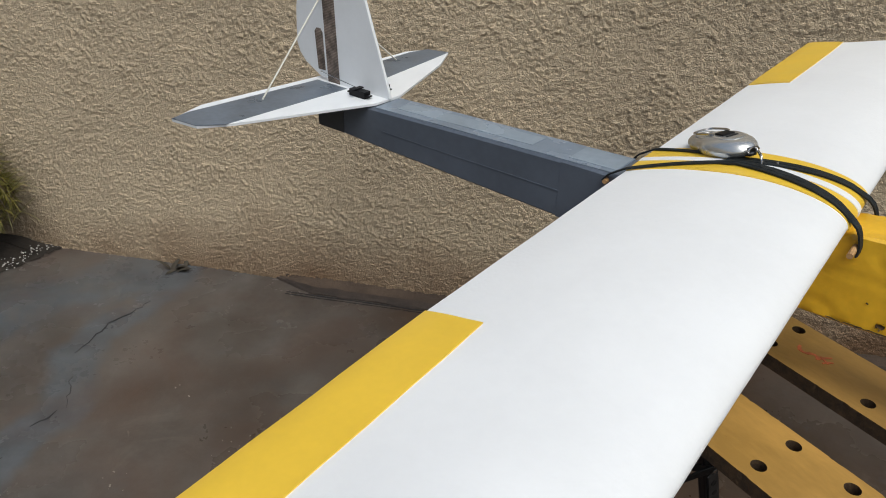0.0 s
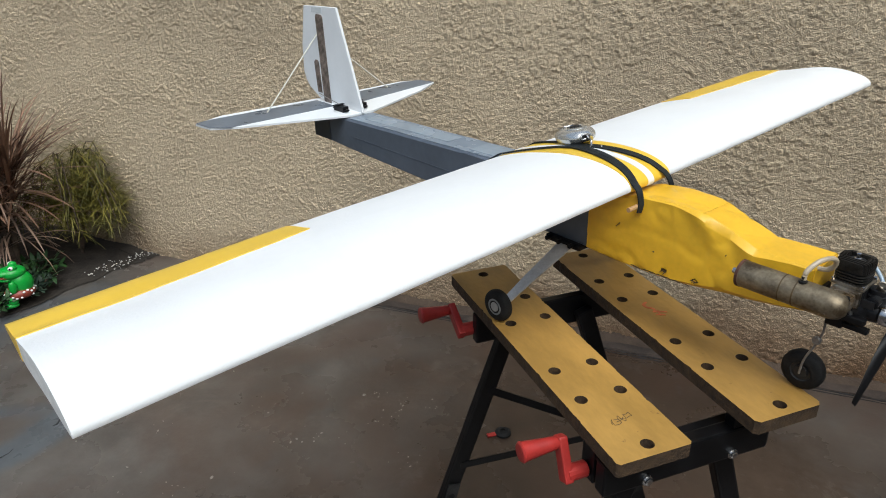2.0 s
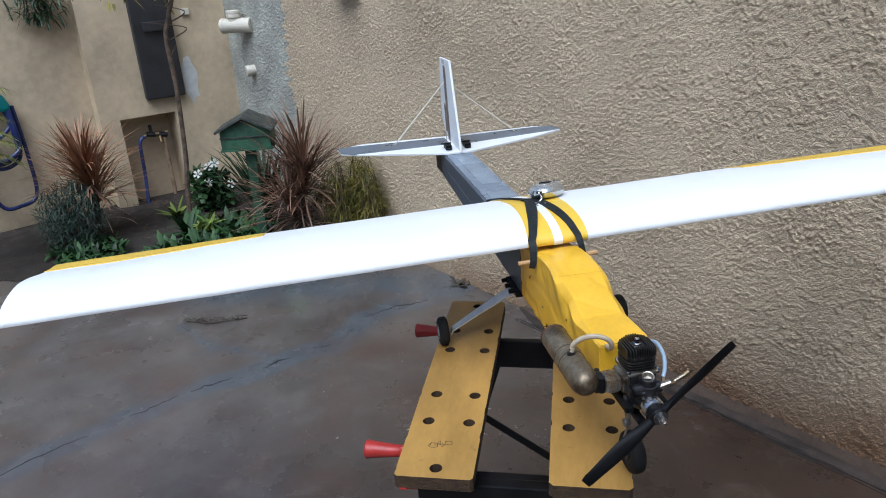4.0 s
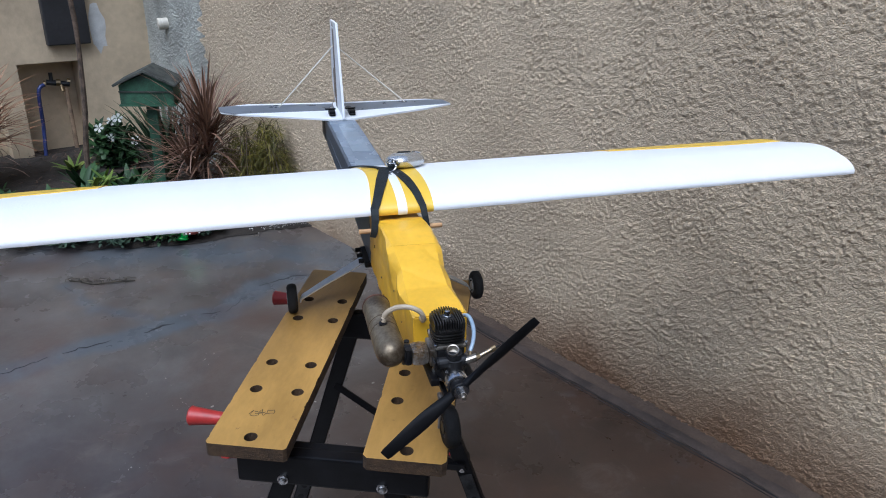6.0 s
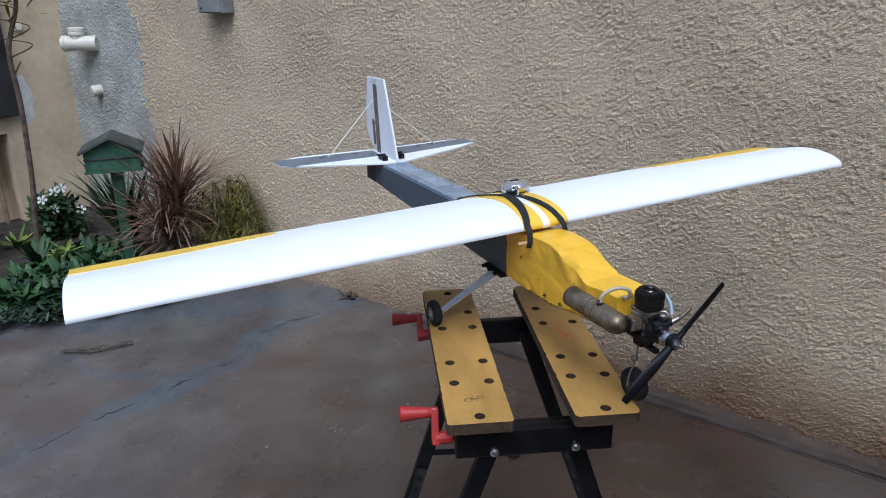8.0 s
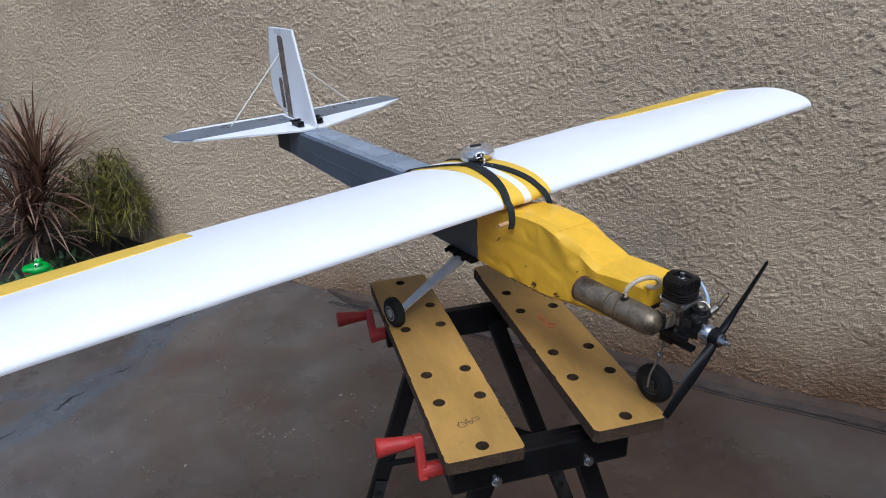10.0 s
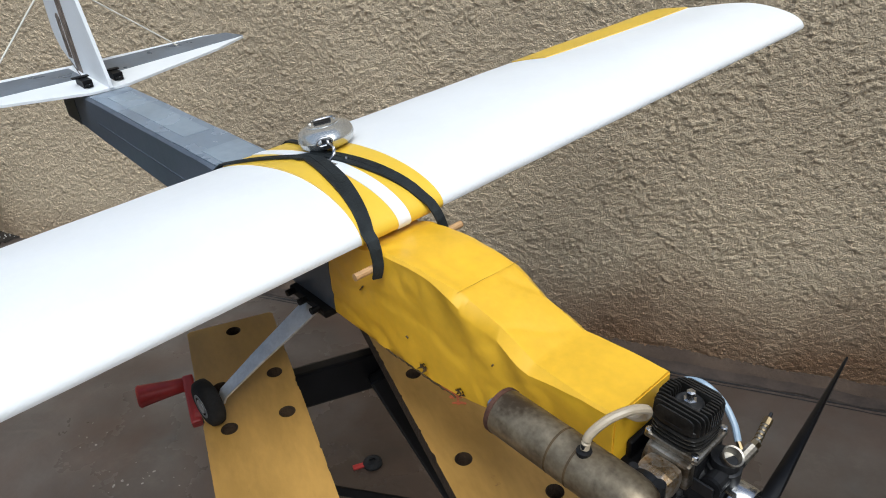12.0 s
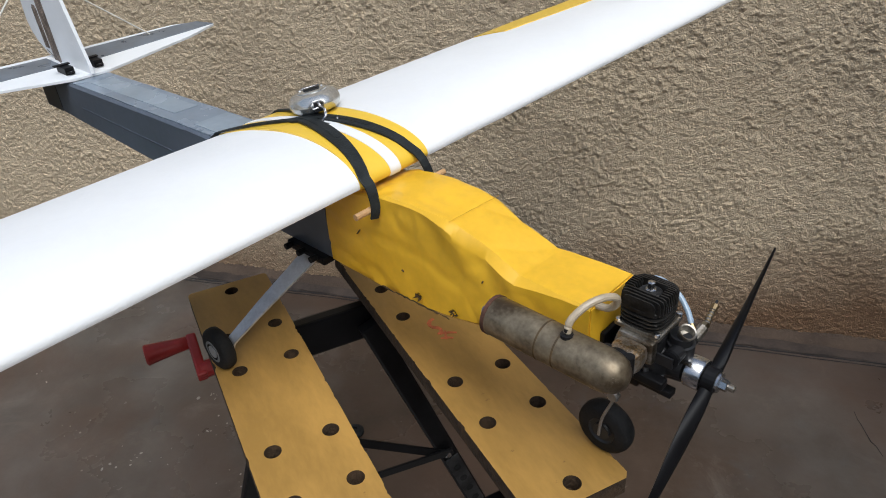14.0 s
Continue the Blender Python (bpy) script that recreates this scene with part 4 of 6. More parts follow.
# tape strips along the top; their paler blue-grey paints in the sky's reflection
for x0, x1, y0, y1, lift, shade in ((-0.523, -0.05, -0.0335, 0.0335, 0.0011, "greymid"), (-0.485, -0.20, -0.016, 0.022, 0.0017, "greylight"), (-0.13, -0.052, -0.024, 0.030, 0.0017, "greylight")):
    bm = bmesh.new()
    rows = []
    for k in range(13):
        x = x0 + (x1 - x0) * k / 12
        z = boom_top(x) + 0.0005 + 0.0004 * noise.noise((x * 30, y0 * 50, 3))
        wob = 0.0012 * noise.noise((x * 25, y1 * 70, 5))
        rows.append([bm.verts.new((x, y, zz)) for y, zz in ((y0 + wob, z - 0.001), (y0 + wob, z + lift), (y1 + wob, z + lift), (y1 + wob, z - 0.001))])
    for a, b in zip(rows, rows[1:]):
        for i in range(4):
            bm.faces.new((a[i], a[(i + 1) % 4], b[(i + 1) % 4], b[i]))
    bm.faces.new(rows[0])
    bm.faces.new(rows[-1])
    bend_tail(part("tape_strip", bm, shade, boom, "grey tape strip, paler with sky sheen in its colour"))
for zf, shade, x0, x1 in ((0.47, "greytape", -0.50, -0.07),):
    pts = []
    for k in range(16):
        x = x0 + (x1 - x0) * k / 15
        zb = 0.907 + (0.893 - 0.907) * (x + 0.53) / 0.47
        pts.append((x, -HW - 0.0004, zb + (boom_top(x) - zb) * zf + 0.0008 * noise.noise((x * 12, zf, 0))))
    bend_tail(part("tape_seam", ribbon(pts, 0.0011, 0.0008, (0, 0, 1)), shade, boom, "thin overlap edge of the tape"))
bend_tail(part("tape_patch", box(-0.6695, -HW - 0.0009, 0.9135, -0.600, -HW - 0.0002, 0.9745, 0.0003), "greydark", boom, "darker tape end patch"))
bend_tail(part("tape_patch", box(-0.135, -HW - 0.0009, 0.8965, -0.06, -HW - 0.0002, 0.988, 0.0003), "greytape", boom))

# tail
ST = 0.981
STAB_L = [(-0.523, 0.030), (-0.597, 0.235), (-0.640, 0.313), (-0.690, 0.300), (-0.714, 0.255)]
STAB_R = [(-0.748, -0.245), (-0.724, -0.319), (-0.665, -0.311), (-0.630, -0.262), (-0.525, -0.032)]
stab = part("stabilizer", prism(STAB_L + [(-0.722, 0.0)] + STAB_R, ST, ST + 0.005, "z", 0.0006), "foamboard", plane, "white foam board tailplane")
for band in ([(-0.606, 0.018), (-0.634, 0.268), (-0.6398, 0.3134), (-0.6902, 0.3004), (-0.702, 0.255), (-0.700, 0.018)],
             [(-0.622, -0.012), (-0.635, -0.275), (-0.6648, -0.3114), (-0.7242, -0.3194), (-0.731, -0.285), (-0.704, -0.012)]):
    part("hinge_tape", prism(band, ST + 0.0051, ST + 0.0058, "z"), "greyband", stab, "grey tape band")
fin_out = [(-0.520, 0.986), (-0.522, 0.999), (-0.596, 1.213), (-0.674, 1.211), (-0.672, 0.982)]
fin = part("fin", prism(fin_out, -0.003, 0.003, "y", 0.0008), "foamboard", plane, "white foam board fin")
rud = part("rudder", prism([(-0.675, 0.990), (-0.676, 1.211), (-0.736, 1.208), (-0.761, 1.115), (-0.767, 1.05), (-0.760, 1.03), (-0.744, 1.013), (-0.705, 0.993)], -0.003, 0.003, "y", 0.0008), "foamboard", fin)
for sgn in (1, -1):
    part("hinge_tape", prism([(-0.650, 0.985), (-0.655, 1.188), (-0.660, 1.193), (-0.682, 1.193), (-0.687, 1.188), (-0.682, 0.985)], sgn * 0.0032, sgn * 0.0038, "y"), "hinge", fin, "brown ribbed hinge tape")
    part("hinge_tape", prism([(-0.688, 1.006), (-0.690, 1.078), (-0.695, 1.085), (-0.706, 1.085), (-0.712, 1.078), (-0.708, 1.006)], sgn * 0.0032, sgn * 0.0038, "y"), "hinge", rud)
    part("bracing_thread", rod((-0.688, sgn * 0.003, 1.146), (-0.682 - 0.006 * (sgn < 0), 0.190 if sgn > 0 else -0.158, ST + 0.006), 0.0015, 6), "thread", plane)
    sv = part("servo", box(-0.593, sgn * 0.026 - 0.008, ST + 0.0052, -0.553, sgn * 0.026 + 0.008, ST + 0.018, 0.001), "black", plane, "small black servo")
    part("servo_horn", box(-0.583, sgn * 0.026 - 0.017, ST + 0.0182, -0.573, sgn * 0.026 + 0.011, ST + 0.0205, 0.0008), "black", sv)
    for xs_ in (-0.5975, -0.5485):
        part("screw", lathe([(0.0016, 0), (0.0016, 0.0008), (0.0008, 0.001)], Matrix.Translation((xs_, sgn * 0.026, ST + 0.0115)), 8), "steel", sv)
    part("mounting_lug", box(-0.600, sgn * 0.026 - 0.006, ST + 0.009, -0.546, sgn * 0.026 + 0.006, ST + 0.0115, 0.0008), "black", sv)
part("clear_tape", prism([(-0.655, 1.196), (-0.657, 1.209), (-0.700, 1.207), (-0.702, 1.196)], 0.0031, 0.0034, "y"), "clear", fin, "clear tape patch")
part("clear_tape", prism([(-0.655, 1.196), (-0.657, 1.209), (-0.700, 1.207), (-0.702, 1.196)], -0.0034, -0.0031, "y"), "clear", fin, "clear tape patch")
part("push_rod", rod((-0.58, -0.026, ST + 0.02), (-0.70, -0.006, 1.003), 0.0008, 6), "steel", plane)

# dowels and elastic straps over the wing
for x, z in ((0.268, 0.997), (-0.058, 0.982)):
    part("dowel", rod((x, -0.067 if x > 0 else -0.046, z), (x, 0.066 if x > 0 else 0.052, z), 0.0037, 10), "dowel", plane, "pale wooden dowel end")


def strap(y_front, y_mid, y_back, width, bow):
    pts, ws = [], []
    out = 0.006 if y_front > 0 else -0.006
    for k, (x, z) in enumerate(((0.2725, 0.988), (0.2735, 0.994), (0.2732, 1.0), (0.2715, 1.007), (0.2685, 1.015), (0.2645, 1.022))):
        pts.append((x, y_front + out * (1 - k / 6) ** 1.5, z))
    n = 26
    for k in range(n + 1):
        x = 0.257 + (-0.03 - 0.257) * k / n
        if x > 0.10:
            y = y_front + (y_mid - y_front) * ((0.257 - x) / 0.157) ** bow
        else:
            y = y_mid + (y_back - y_mid) * ((0.10 - x) / 0.13) ** 0.9
        z = max(top_at(x) + 0.0048, ZL + 0.0105 if x > 0.245 else 0)
        pts.append((x, y, z))
    pts.append((-0.054, y_back, 0.994))
    pts.append((-0.062, y_back, 0.983))
    ws = [width * (0.60 + 0.03 * i if i < 6 else (0.78 + 0.40 * min(1, (0.257 - p[0]) / 0.08)) if p[0] > 0.09 else 0.55) for i, p in enumerate(pts)]
    return part("elastic_strap", ribbon(pts, ws, 0.0022, (0.1, 1, 0), ribbon([(x, y + 0.001, z + 0.0009) for x, y, z in pts[12:]], [w * 0.3 for w in ws[12:]], 0.0012, (0.1, 1, 0))), "strap", plane, "black elastic strap", smooth=False)


strap(-0.0400, 0.003, -0.042, 0.0160, 0.80)
strap(0.0375, 0.014, 0.050, 0.0135, 0.90)

# undercarriage


def wheel(c, r, w, parent, ringed=True):
    """Tyre with a hub, its axle along y."""
    m = along((c[0], c[1] - w / 2, c[2]), (c[0], c[1] + 1, c[2]))
    tyre = part("wheel", lathe([(r * 0.5, 0.0), (r * 0.8, 0.0), (r * 0.95, w * 0.14), (r, w * 0.35), (r, w * 0.65), (r * 0.95, w * 0.86), (r * 0.8, w), (r * 0.5, w)], m, 32, caps=False), "rubber", parent, "small black rubber tyre", smooth=True)
    part("rim", lathe([(0.003, w * 0.05), (r * 0.25, w * 0.02), (r * 0.30, w * 0.16), (r * 0.46, w * 0.12), (r * 0.53, w * 0.02), (r * 0.53, w * 0.98), (r * 0.3, w * 0.84), (r * 0.25, w * 0.98), (0.003, w * 0.95)], m, 24), "hubplastic", tyre)
    part("axle_cap", lathe([(r * 0.3, -0.0008), (r * 0.3, 0.0003), (r * 0.16, 0.001), (r * 0.16, w * 1.02)], m, 20), "alu" if ringed else "hubplastic", tyre)
    if ringed:
        part("hub_ring", lathe([(r * 0.40, -0.0006), (r * 0.52, -0.0006), (r * 0.52, w + 0.0006), (r * 0.40, w + 0.0006)], m, 28, caps=False), "boxgrey", tyre, "pale hub ring")
    return tyre


for sgn, zz in ((-1, 0.8065), (1, 0.7945)):
    part("gear_leg", ribbon([(0.135, sgn * 0.028, 0.8895), (0.134, sgn * 0.044, 0.888), (0.128, sgn * 0.07, 0.871), (0.116, sgn * 0.115, zz + 0.034), (0.106, sgn * 0.158, zz + 0.004), (0.105, sgn * 0.162, zz - 0.004)], [0.03, 0.03, 0.026, 0.021, 0.016, 0.014], 0.0025, (1, 0, 0)), "alu", plane, "flat aluminium undercarriage leg")
    wheel((0.104, sgn * 0.176, zz + 0.0015), 0.0278, 0.018, plane)
part("gear_mount", box(0.09, -0.047, 0.884, 0.165, 0.047, 0.895, 0.003), "black", plane, "black mounting block under the fuselage")
for k in range(3):
    part("mount_screw", rod((0.10 + 0.025 * k, -0.046, 0.892), (0.10 + 0.025 * k, -0.056, 0.892), 0.004), "black", plane)
wheel((0.527, 0.015, 0.8060), 0.030, 0.02, plane, False)
part("nose_leg", tube([(0.545, 0.0, 0.915), (0.546, 0.0, 0.885), (0.54, 0.001, 0.86), (0.53, 0.0, 0.83), (0.528, -0.001, 0.8065)], 0.0016, 8), "dullwire", plane, "dull steel wire nose leg")
part("nose_coil", lathe([(0.005, 0), (0.0062, 0.002), (0.005, 0.008)], along((0.541, -0.005, 0.868), (0.541, 1, 0.868)), 14), "dullwire", plane)

# engine
EZ = 0.938
engine = part("engine", lathe([(0.010, 0.548), (0.018, 0.549), (0.0195, 0.556), (0.0195, 0.585), (0.0175, 0.589), (0.0145, 0.594), (0.0130, 0.605), (0.0105, 0.6065)], along((0, 0, EZ), (1, 0, EZ)), 24), "blackmetal", plane, "small two-stroke model engine with dark cast crankcase", smooth=False)
part("engine_mount", box(0.528, -0.024, EZ - 0.012, 0.588, 0.024, EZ - 0.004, 0.002), "black", engine, "black engine mount")
part("firewall_plate", box(0.5313, -0.018, EZ - 0.014, 0.5365, 0.018, EZ + 0.012, 0.002), "black", engine)
for y in (-0.019, 0.019):
    for x in (0.556, 0.578):
        part("screw", lathe([(0.003, 0), (0.003, 0.004), (0.0015, 0.0045)], Matrix.Translation((x, y, EZ - 0.004)), 8), "steel", engine)
part("cylinder", box(0.552, -0.017, EZ + 0.010, 0.587, 0.017, EZ + 0.030, 0.003), "blackmetal", engine)
part("head_flange", box(0.5455, -0.0205, EZ + 0.0298, 0.5875, 0.0205, EZ + 0.0345, 0.0018), "castalu", engine, "bright cast alloy flange")
part("exhaust_flange", box(0.5525, -0.0255, EZ + 0.0075, 0.5855, -0.0165, EZ + 0.0300, 0.0025), "castalu", engine)
part("backplate", lathe([(0.0155, 0), (0.0165, 0.001), (0.0165, 0.005), (0.014, 0.006)], along((0.549, 0, EZ), (-1, 0, EZ)), 24), "castalu", engine)
for y in (-0.0185, 0.0185):
    for x in (0.5485, 0.5845):
        part("flange_screw", lathe([(0.0026, 0), (0.0026, 0.003), (0.0015, 0.0034)], Matrix.Translation((x, y, EZ + 0.0343)), 10), "steel", engine)
part("mount_beam", box(0.530, -0.0275, EZ - 0.013, 0.598, -0.0165, EZ - 0.004, 0.002), "black", engine)
part("mount_beam", box(0.530, 0.0165, EZ - 0.013, 0.598, 0.0275, EZ - 0.004, 0.002), "black", engine)
part("steering_arm", box(0.566, -0.012, EZ - 0.031, 0.600, -0.002, EZ - 0.024, 0.0015, m=Matrix.Identity(4)), "black", engine)
part("steering_block", box(0.548, -0.014, EZ - 0.034, 0.570, 0.014, EZ - 0.0125, 0.003), "black", engine)
for k in range(6):
    a = 0.5 + k * math.pi / 3
    part("case_screw", rod((0.5885, 0.0165 * math.cos(a), EZ + 0.0165 * math.sin(a)), (0.5925, 0.0165 * math.cos(a), EZ + 0.0165 * math.sin(a)), 0.0022, 8), "steel" if k % 2 else "blackmetal", engine)

HX = 0.5655
HR = 0.0202


def square_ring(r, z, n=40, power=3.6):
    """A rounded-square ring of verts round the cylinder."""
    out = []
    for k in range(n):
        a = 2 * math.pi * k / n
        q = r * (abs(math.cos(a)) ** power + abs(math.sin(a)) ** power) ** (-1 / power)
        out.append((HX + q * math.cos(a), q * math.sin(a), z))
    return out


def square_turned(profile):
    bm = bmesh.new()
    rings = [[bm.verts.new(p) for p in square_ring(r, z)] for r, z in profile]
    for a, b in zip(rings, rings[1:]):
        for i in range(len(a)):
            bm.faces.new((a[i], a[(i + 1) % len(a)], b[(i + 1) % len(a)], b[i]))
    bm.faces.new(rings[0])
    bm.faces.new(rings[-1])
    return bm


prof = []
for k in range(4):
    z = EZ + 0.0352 + 0.0037 * k
    prof += [(0.0168, z - 0.0006), (HR - 0.0006 + 0.0002 * k, z), (HR - 0.0004 + 0.0002 * k, z + 0.0012), (0.0168, z + 0.0016)]
prof += [(0.0168, EZ + 0.0492), (HR - 0.0010, EZ + 0.0498), (HR - 0.0010, EZ + 0.0530), (HR - 0.004, EZ + 0.0545)]
hd = part("cylinder_head", square_turned(prof), "finmetal", plane, "black finned cylinder head")
for k in range(-6, 7):
    y = k * 0.00305
    q = abs(y / HR)
    half = HR * (1 - q ** 3.6) ** (1 / 3.6)
    zt = EZ + 0.0668 - 0.00008 * k * k
    spans = [(HX - half, HX + half)] if abs(k) > 2 else [(HX - half, HX - 0.0108), (HX + 0.0108, HX + half)]
    for a, b in spans:
        out = [(a, EZ + 0.0515), (b, EZ + 0.0515), (b, zt - 0.004), (b - 0.0016, zt - 0.001), (b - 0.004, zt), (a + 0.004, zt), (a + 0.0016, zt - 0.001), (a, zt - 0.004)]
        if abs(k) <= 2:
            out = [(a, EZ + 0.0515), (b, EZ + 0.0515), (b, zt - 0.002), (b - 0.001, zt), (a + 0.001, zt), (a, zt - 0.002)]
        part("cooling_fin", prism(out, y - 0.00062, y + 0.00062, "y"), "finmetal", hd)
part("plug_boss", lathe([(0.0102, EZ + 0.0535), (0.0100, EZ + 0.0612), (0.0088, EZ + 0.0622), (0.0074, EZ + 0.0616), (0.0060, EZ + 0.0608)], Matrix.Translation((HX, 0, 0)), 28), "worn_frame", hd, smooth=True)
part("glow_plug", lathe([(0.0048, EZ + 0.0595), (0.0048, EZ + 0.0640), (0.0030, EZ + 0.0645), (0.0026, EZ + 0.0685), (0.0034, EZ + 0.0690), (0.0034, EZ + 0.0705), (0.0018, EZ + 0.0712)], Matrix.Translation((HX, 0, 0)), 6), "steel", hd, "steel glow plug")
for sx, sy in ((1, 1), (1, -1), (-1, 1), (-1, -1)):
    part("head_screw", lathe([(0.0024, EZ + 0.053), (0.0024, EZ + 0.0600), (0.0012, EZ + 0.0605)], Matrix.Translation((HX + sx * 0.0128, sy * 0.0138, 0)), 8), "blackmetal", hd)
carb = part("carburettor", lathe([(0.0118, 0), (0.0118, 0.015), (0.0100, 0.0158), (0.0100, 0.023), (0.0080, 0.024)], along((0.597, 0.0005, EZ + 0.009), (0.601, -0.001, EZ + 1)), 24), "blackmetal", plane, "black carburettor", smooth=True)
part("venturi", lathe([(0.0062, 0.0), (0.0072, 0.0065), (0.0078, 0.0075), (0.0074, 0.0082), (0.0062, 0.0078), (0.0050, 0.001)], along((0.5995, -0.001, EZ + 0.0315), (0.612, -0.006, EZ + 0.06)), 24), "castalu", carb, "bright flared intake", smooth=True)
part("throttle_barrel", rod((0.599, -0.019, EZ + 0.020), (0.599, 0.015, EZ + 0.020), 0.0072, 16), "blackmetal", carb)
part("barrel_cap", lathe([(0.0076, 0), (0.0076, 0.003), (0.005, 0.004)], along((0.599, -0.0185, EZ + 0.020), (0.599, -1, EZ + 0.020)), 20), "black", carb)
part("throttle_arm", box(0.588, -0.0245, EZ + 0.013, 0.603, -0.0226, EZ + 0.0235, 0.0006), "blackmetal", carb)
part("screw", rod((0.607, -0.010, EZ + 0.014), (0.6125, -0.012, EZ + 0.016), 0.0019, 8), "steel", carb)
nv = part("needle_valve", rod((0.601, 0.012, EZ + 0.020), (0.603, 0.027, EZ + 0.0250), 0.0050, 12), "castalu", plane, "brass and alloy needle valve")
part("needle_collar", rod((0.603, 0.0265, EZ + 0.0248), (0.6035, 0.0315, EZ + 0.0266), 0.0038, 6), "brass", nv)
part("needle_body", rod((0.6035, 0.031, EZ + 0.0264), (0.6015, 0.046, EZ + 0.0318), 0.0026, 10), "castalu", nv)
for k in range(4):
    f = 0.15 + 0.22 * k
    part("spring_turn", rod((0.6035 - 0.002 * f, 0.031 + 0.015 * f, EZ + 0.0264 + 0.0054 * f), (0.6035 - 0.002 * f - 0.0002, 0.031 + 0.015 * f + 0.0012, EZ + 0.0264 + 0.0054 * f + 0.0004), 0.0031, 12), "brass", nv)
part("needle_knob", rod((0.6016, 0.0455, EZ + 0.0316), (0.6010, 0.0510, EZ + 0.0335), 0.0034, 8), "brass", nv)
part("needle_tip", rod((0.6010, 0.0505, EZ + 0.0334), (0.6002, 0.0560, EZ + 0.0352), 0.0013, 6), "blackmetal", nv)
part("fuel_nipple", rod((0.602, 0.018, EZ + 0.022), (0.594, 0.022, EZ + 0.030), 0.0022, 8), "brass", nv)

# propeller
PX = 0.627
PROP_ANGLE = radians(48.5)


def propeller(R=0.1215):
    bm = bmesh.new()
    for sgn in (1, -1):
        rings = []
        n = 22
        for k in range(n + 1):
            t = k / n
            r = 0.006 + (R - 0.006) * t
            ch = 0.5 * (0.0105 + 0.0095 * math.sin(min(1, t * 1.25) * math.pi * 0.62)) * (1 - 0.22 * max(0, t - 0.45) / 0.55) * (1 if t < 0.965 else 0.86)
            th = 0.0042 * (1 - t) + 0.0009
            pitch = math.atan2(0.15, 2 * math.pi * max(r, 0.014))
            ring = []
            for a in range(10):
                u, v = ch * math.cos(2 * math.pi * a / 10), th * math.sin(2 * math.pi * a / 10)
                tx = u * math.sin(pitch) + v * math.cos(pitch)
                ty = u * math.cos(pitch) - v * math.sin(pitch)
                ring.append(bm.verts.new((-tx, sgn * ty, sgn * r)))
            rings.append(ring)
        for a, b in zip(rings, rings[1:]):
            for i in range(10):
                bm.faces.new((a[i], a[(i + 1) % 10], b[(i + 1) % 10], b[i]))
        bm.faces.new(rings[0])
        bm.faces.new(rings[-1])
    bm.transform(Matrix.Translation((PX, 0, EZ)) @ Matrix.Rotation(-PROP_ANGLE, 4, "X"))
    p = part("propeller", bm, "black", plane, "black two-blade plastic propeller", smooth=True)
    part("hub", lathe([(0.010, 0), (0.011, 0.001), (0.011, 0.010), (0.010, 0.011)], along((PX - 0.0055, 0, EZ), (9, 0, EZ)), 20), "black", p)
    part("drive_washer", lathe([(0.0110, 0), (0.0140, 0.001), (0.0140, 0.0125), (0.0136, 0.013), (0.0136, 0.0145), (0.0118, 0.0150)], along((0.6068, 0, EZ), (9, 0, EZ)), 32), "steel", p, "bright aluminium drive washer", smooth=True)
    part("washer", lathe([(0.009, 0), (0.009, 0.002)], along((PX + 0.0056, 0, EZ), (9, 0, EZ)), 20), "steel", p)
    part("prop_nut", lathe([(0.0052, 0), (0.0052, 0.006), (0.0045, 0.0065)], along((PX + 0.0077, 0, EZ), (9, 0, EZ)), 6), "steel", p)
    part("shaft_end", lathe([(0.003, 0), (0.003, 0.006), (0.002, 0.007)], along((PX + 0.013, 0, EZ), (9, 0, EZ)), 10), "castalu", p)
    return p


propeller()

# silencer on the side of the engine
MA, MB = (0.4525, -0.0705, 0.9645), (0.590, -0.0715, 0.9655)
RM, LM = 0.0182, 0.1375
muf = part("muffler", lathe([(0.004, 0.0), (0.014, 0.001), (RM, 0.003), (RM, LM - 0.022), (RM * 0.95, LM - 0.014), (RM * 0.8, LM - 0.0065), (RM * 0.5, LM - 0.0015), (0.003, LM)], along(MA, MB), 32), "muffler", plane, "heat-stained cylindrical exhaust silencer", smooth=True)
for hgt in (0.0595, 0.077):
    q = Vector(MA) + (Vector(MB) - Vector(MA)).normalized() * hgt
    part("groove", lathe([(RM - 0.0003, -0.001), (RM + 0.0002, -0.0008), (RM + 0.0002, 0.0008), (RM - 0.0003, 0.001)], along(q, MB), 32, caps=False), "ink", muf)
part("end_cap", lathe([(0.0125, -0.0004), (RM + 0.0004, 0.0012), (RM + 0.0006, 0.005), (RM, 0.0052)], along(MA, MB), 32), "orn_rust", muf, "rusty end cap")
part("end_bolt", lathe([(0.0045, 0), (0.0045, 0.009), (0.003, 0.010)], along(MA, (-9, -0.0705, 0.9640)), 10), "steel", muf)
part("manifold", box(0.5545, -0.0475, EZ + 0.0075, 0.5835, -0.0245, EZ + 0.0292, 0.0082), "oilalu", muf, "stained aluminium exhaust manifold")
part("clamp_ring", lathe([(0.0118, 0), (0.0132, 0.001), (0.0132, 0.010), (0.0118, 0.011)], along((0.569, -0.0465, EZ + 0.0195), (0.569, -1, EZ + 0.03)), 28), "blackmetal", muf, smooth=True)
part("pressure_nipple", lathe([(0.0055, 0), (0.0055, 0.003), (0.0028, 0.0035), (0.0028, 0.009)], along((0.534, -0.0735, 0.9815), (0.534, -0.066, 1.2)), 12), "blackmetal", muf)
part("pinch_bolt", rod((0.579, -0.051, EZ + 0.012), (0.579, -0.051, EZ + 0.0325), 0.0044, 10), "blackmetal", muf)
part("pinch_bolt", rod((0.5575, -0.049, EZ + 0.012), (0.5575, -0.049, EZ + 0.031), 0.0034, 10), "blackmetal", muf)
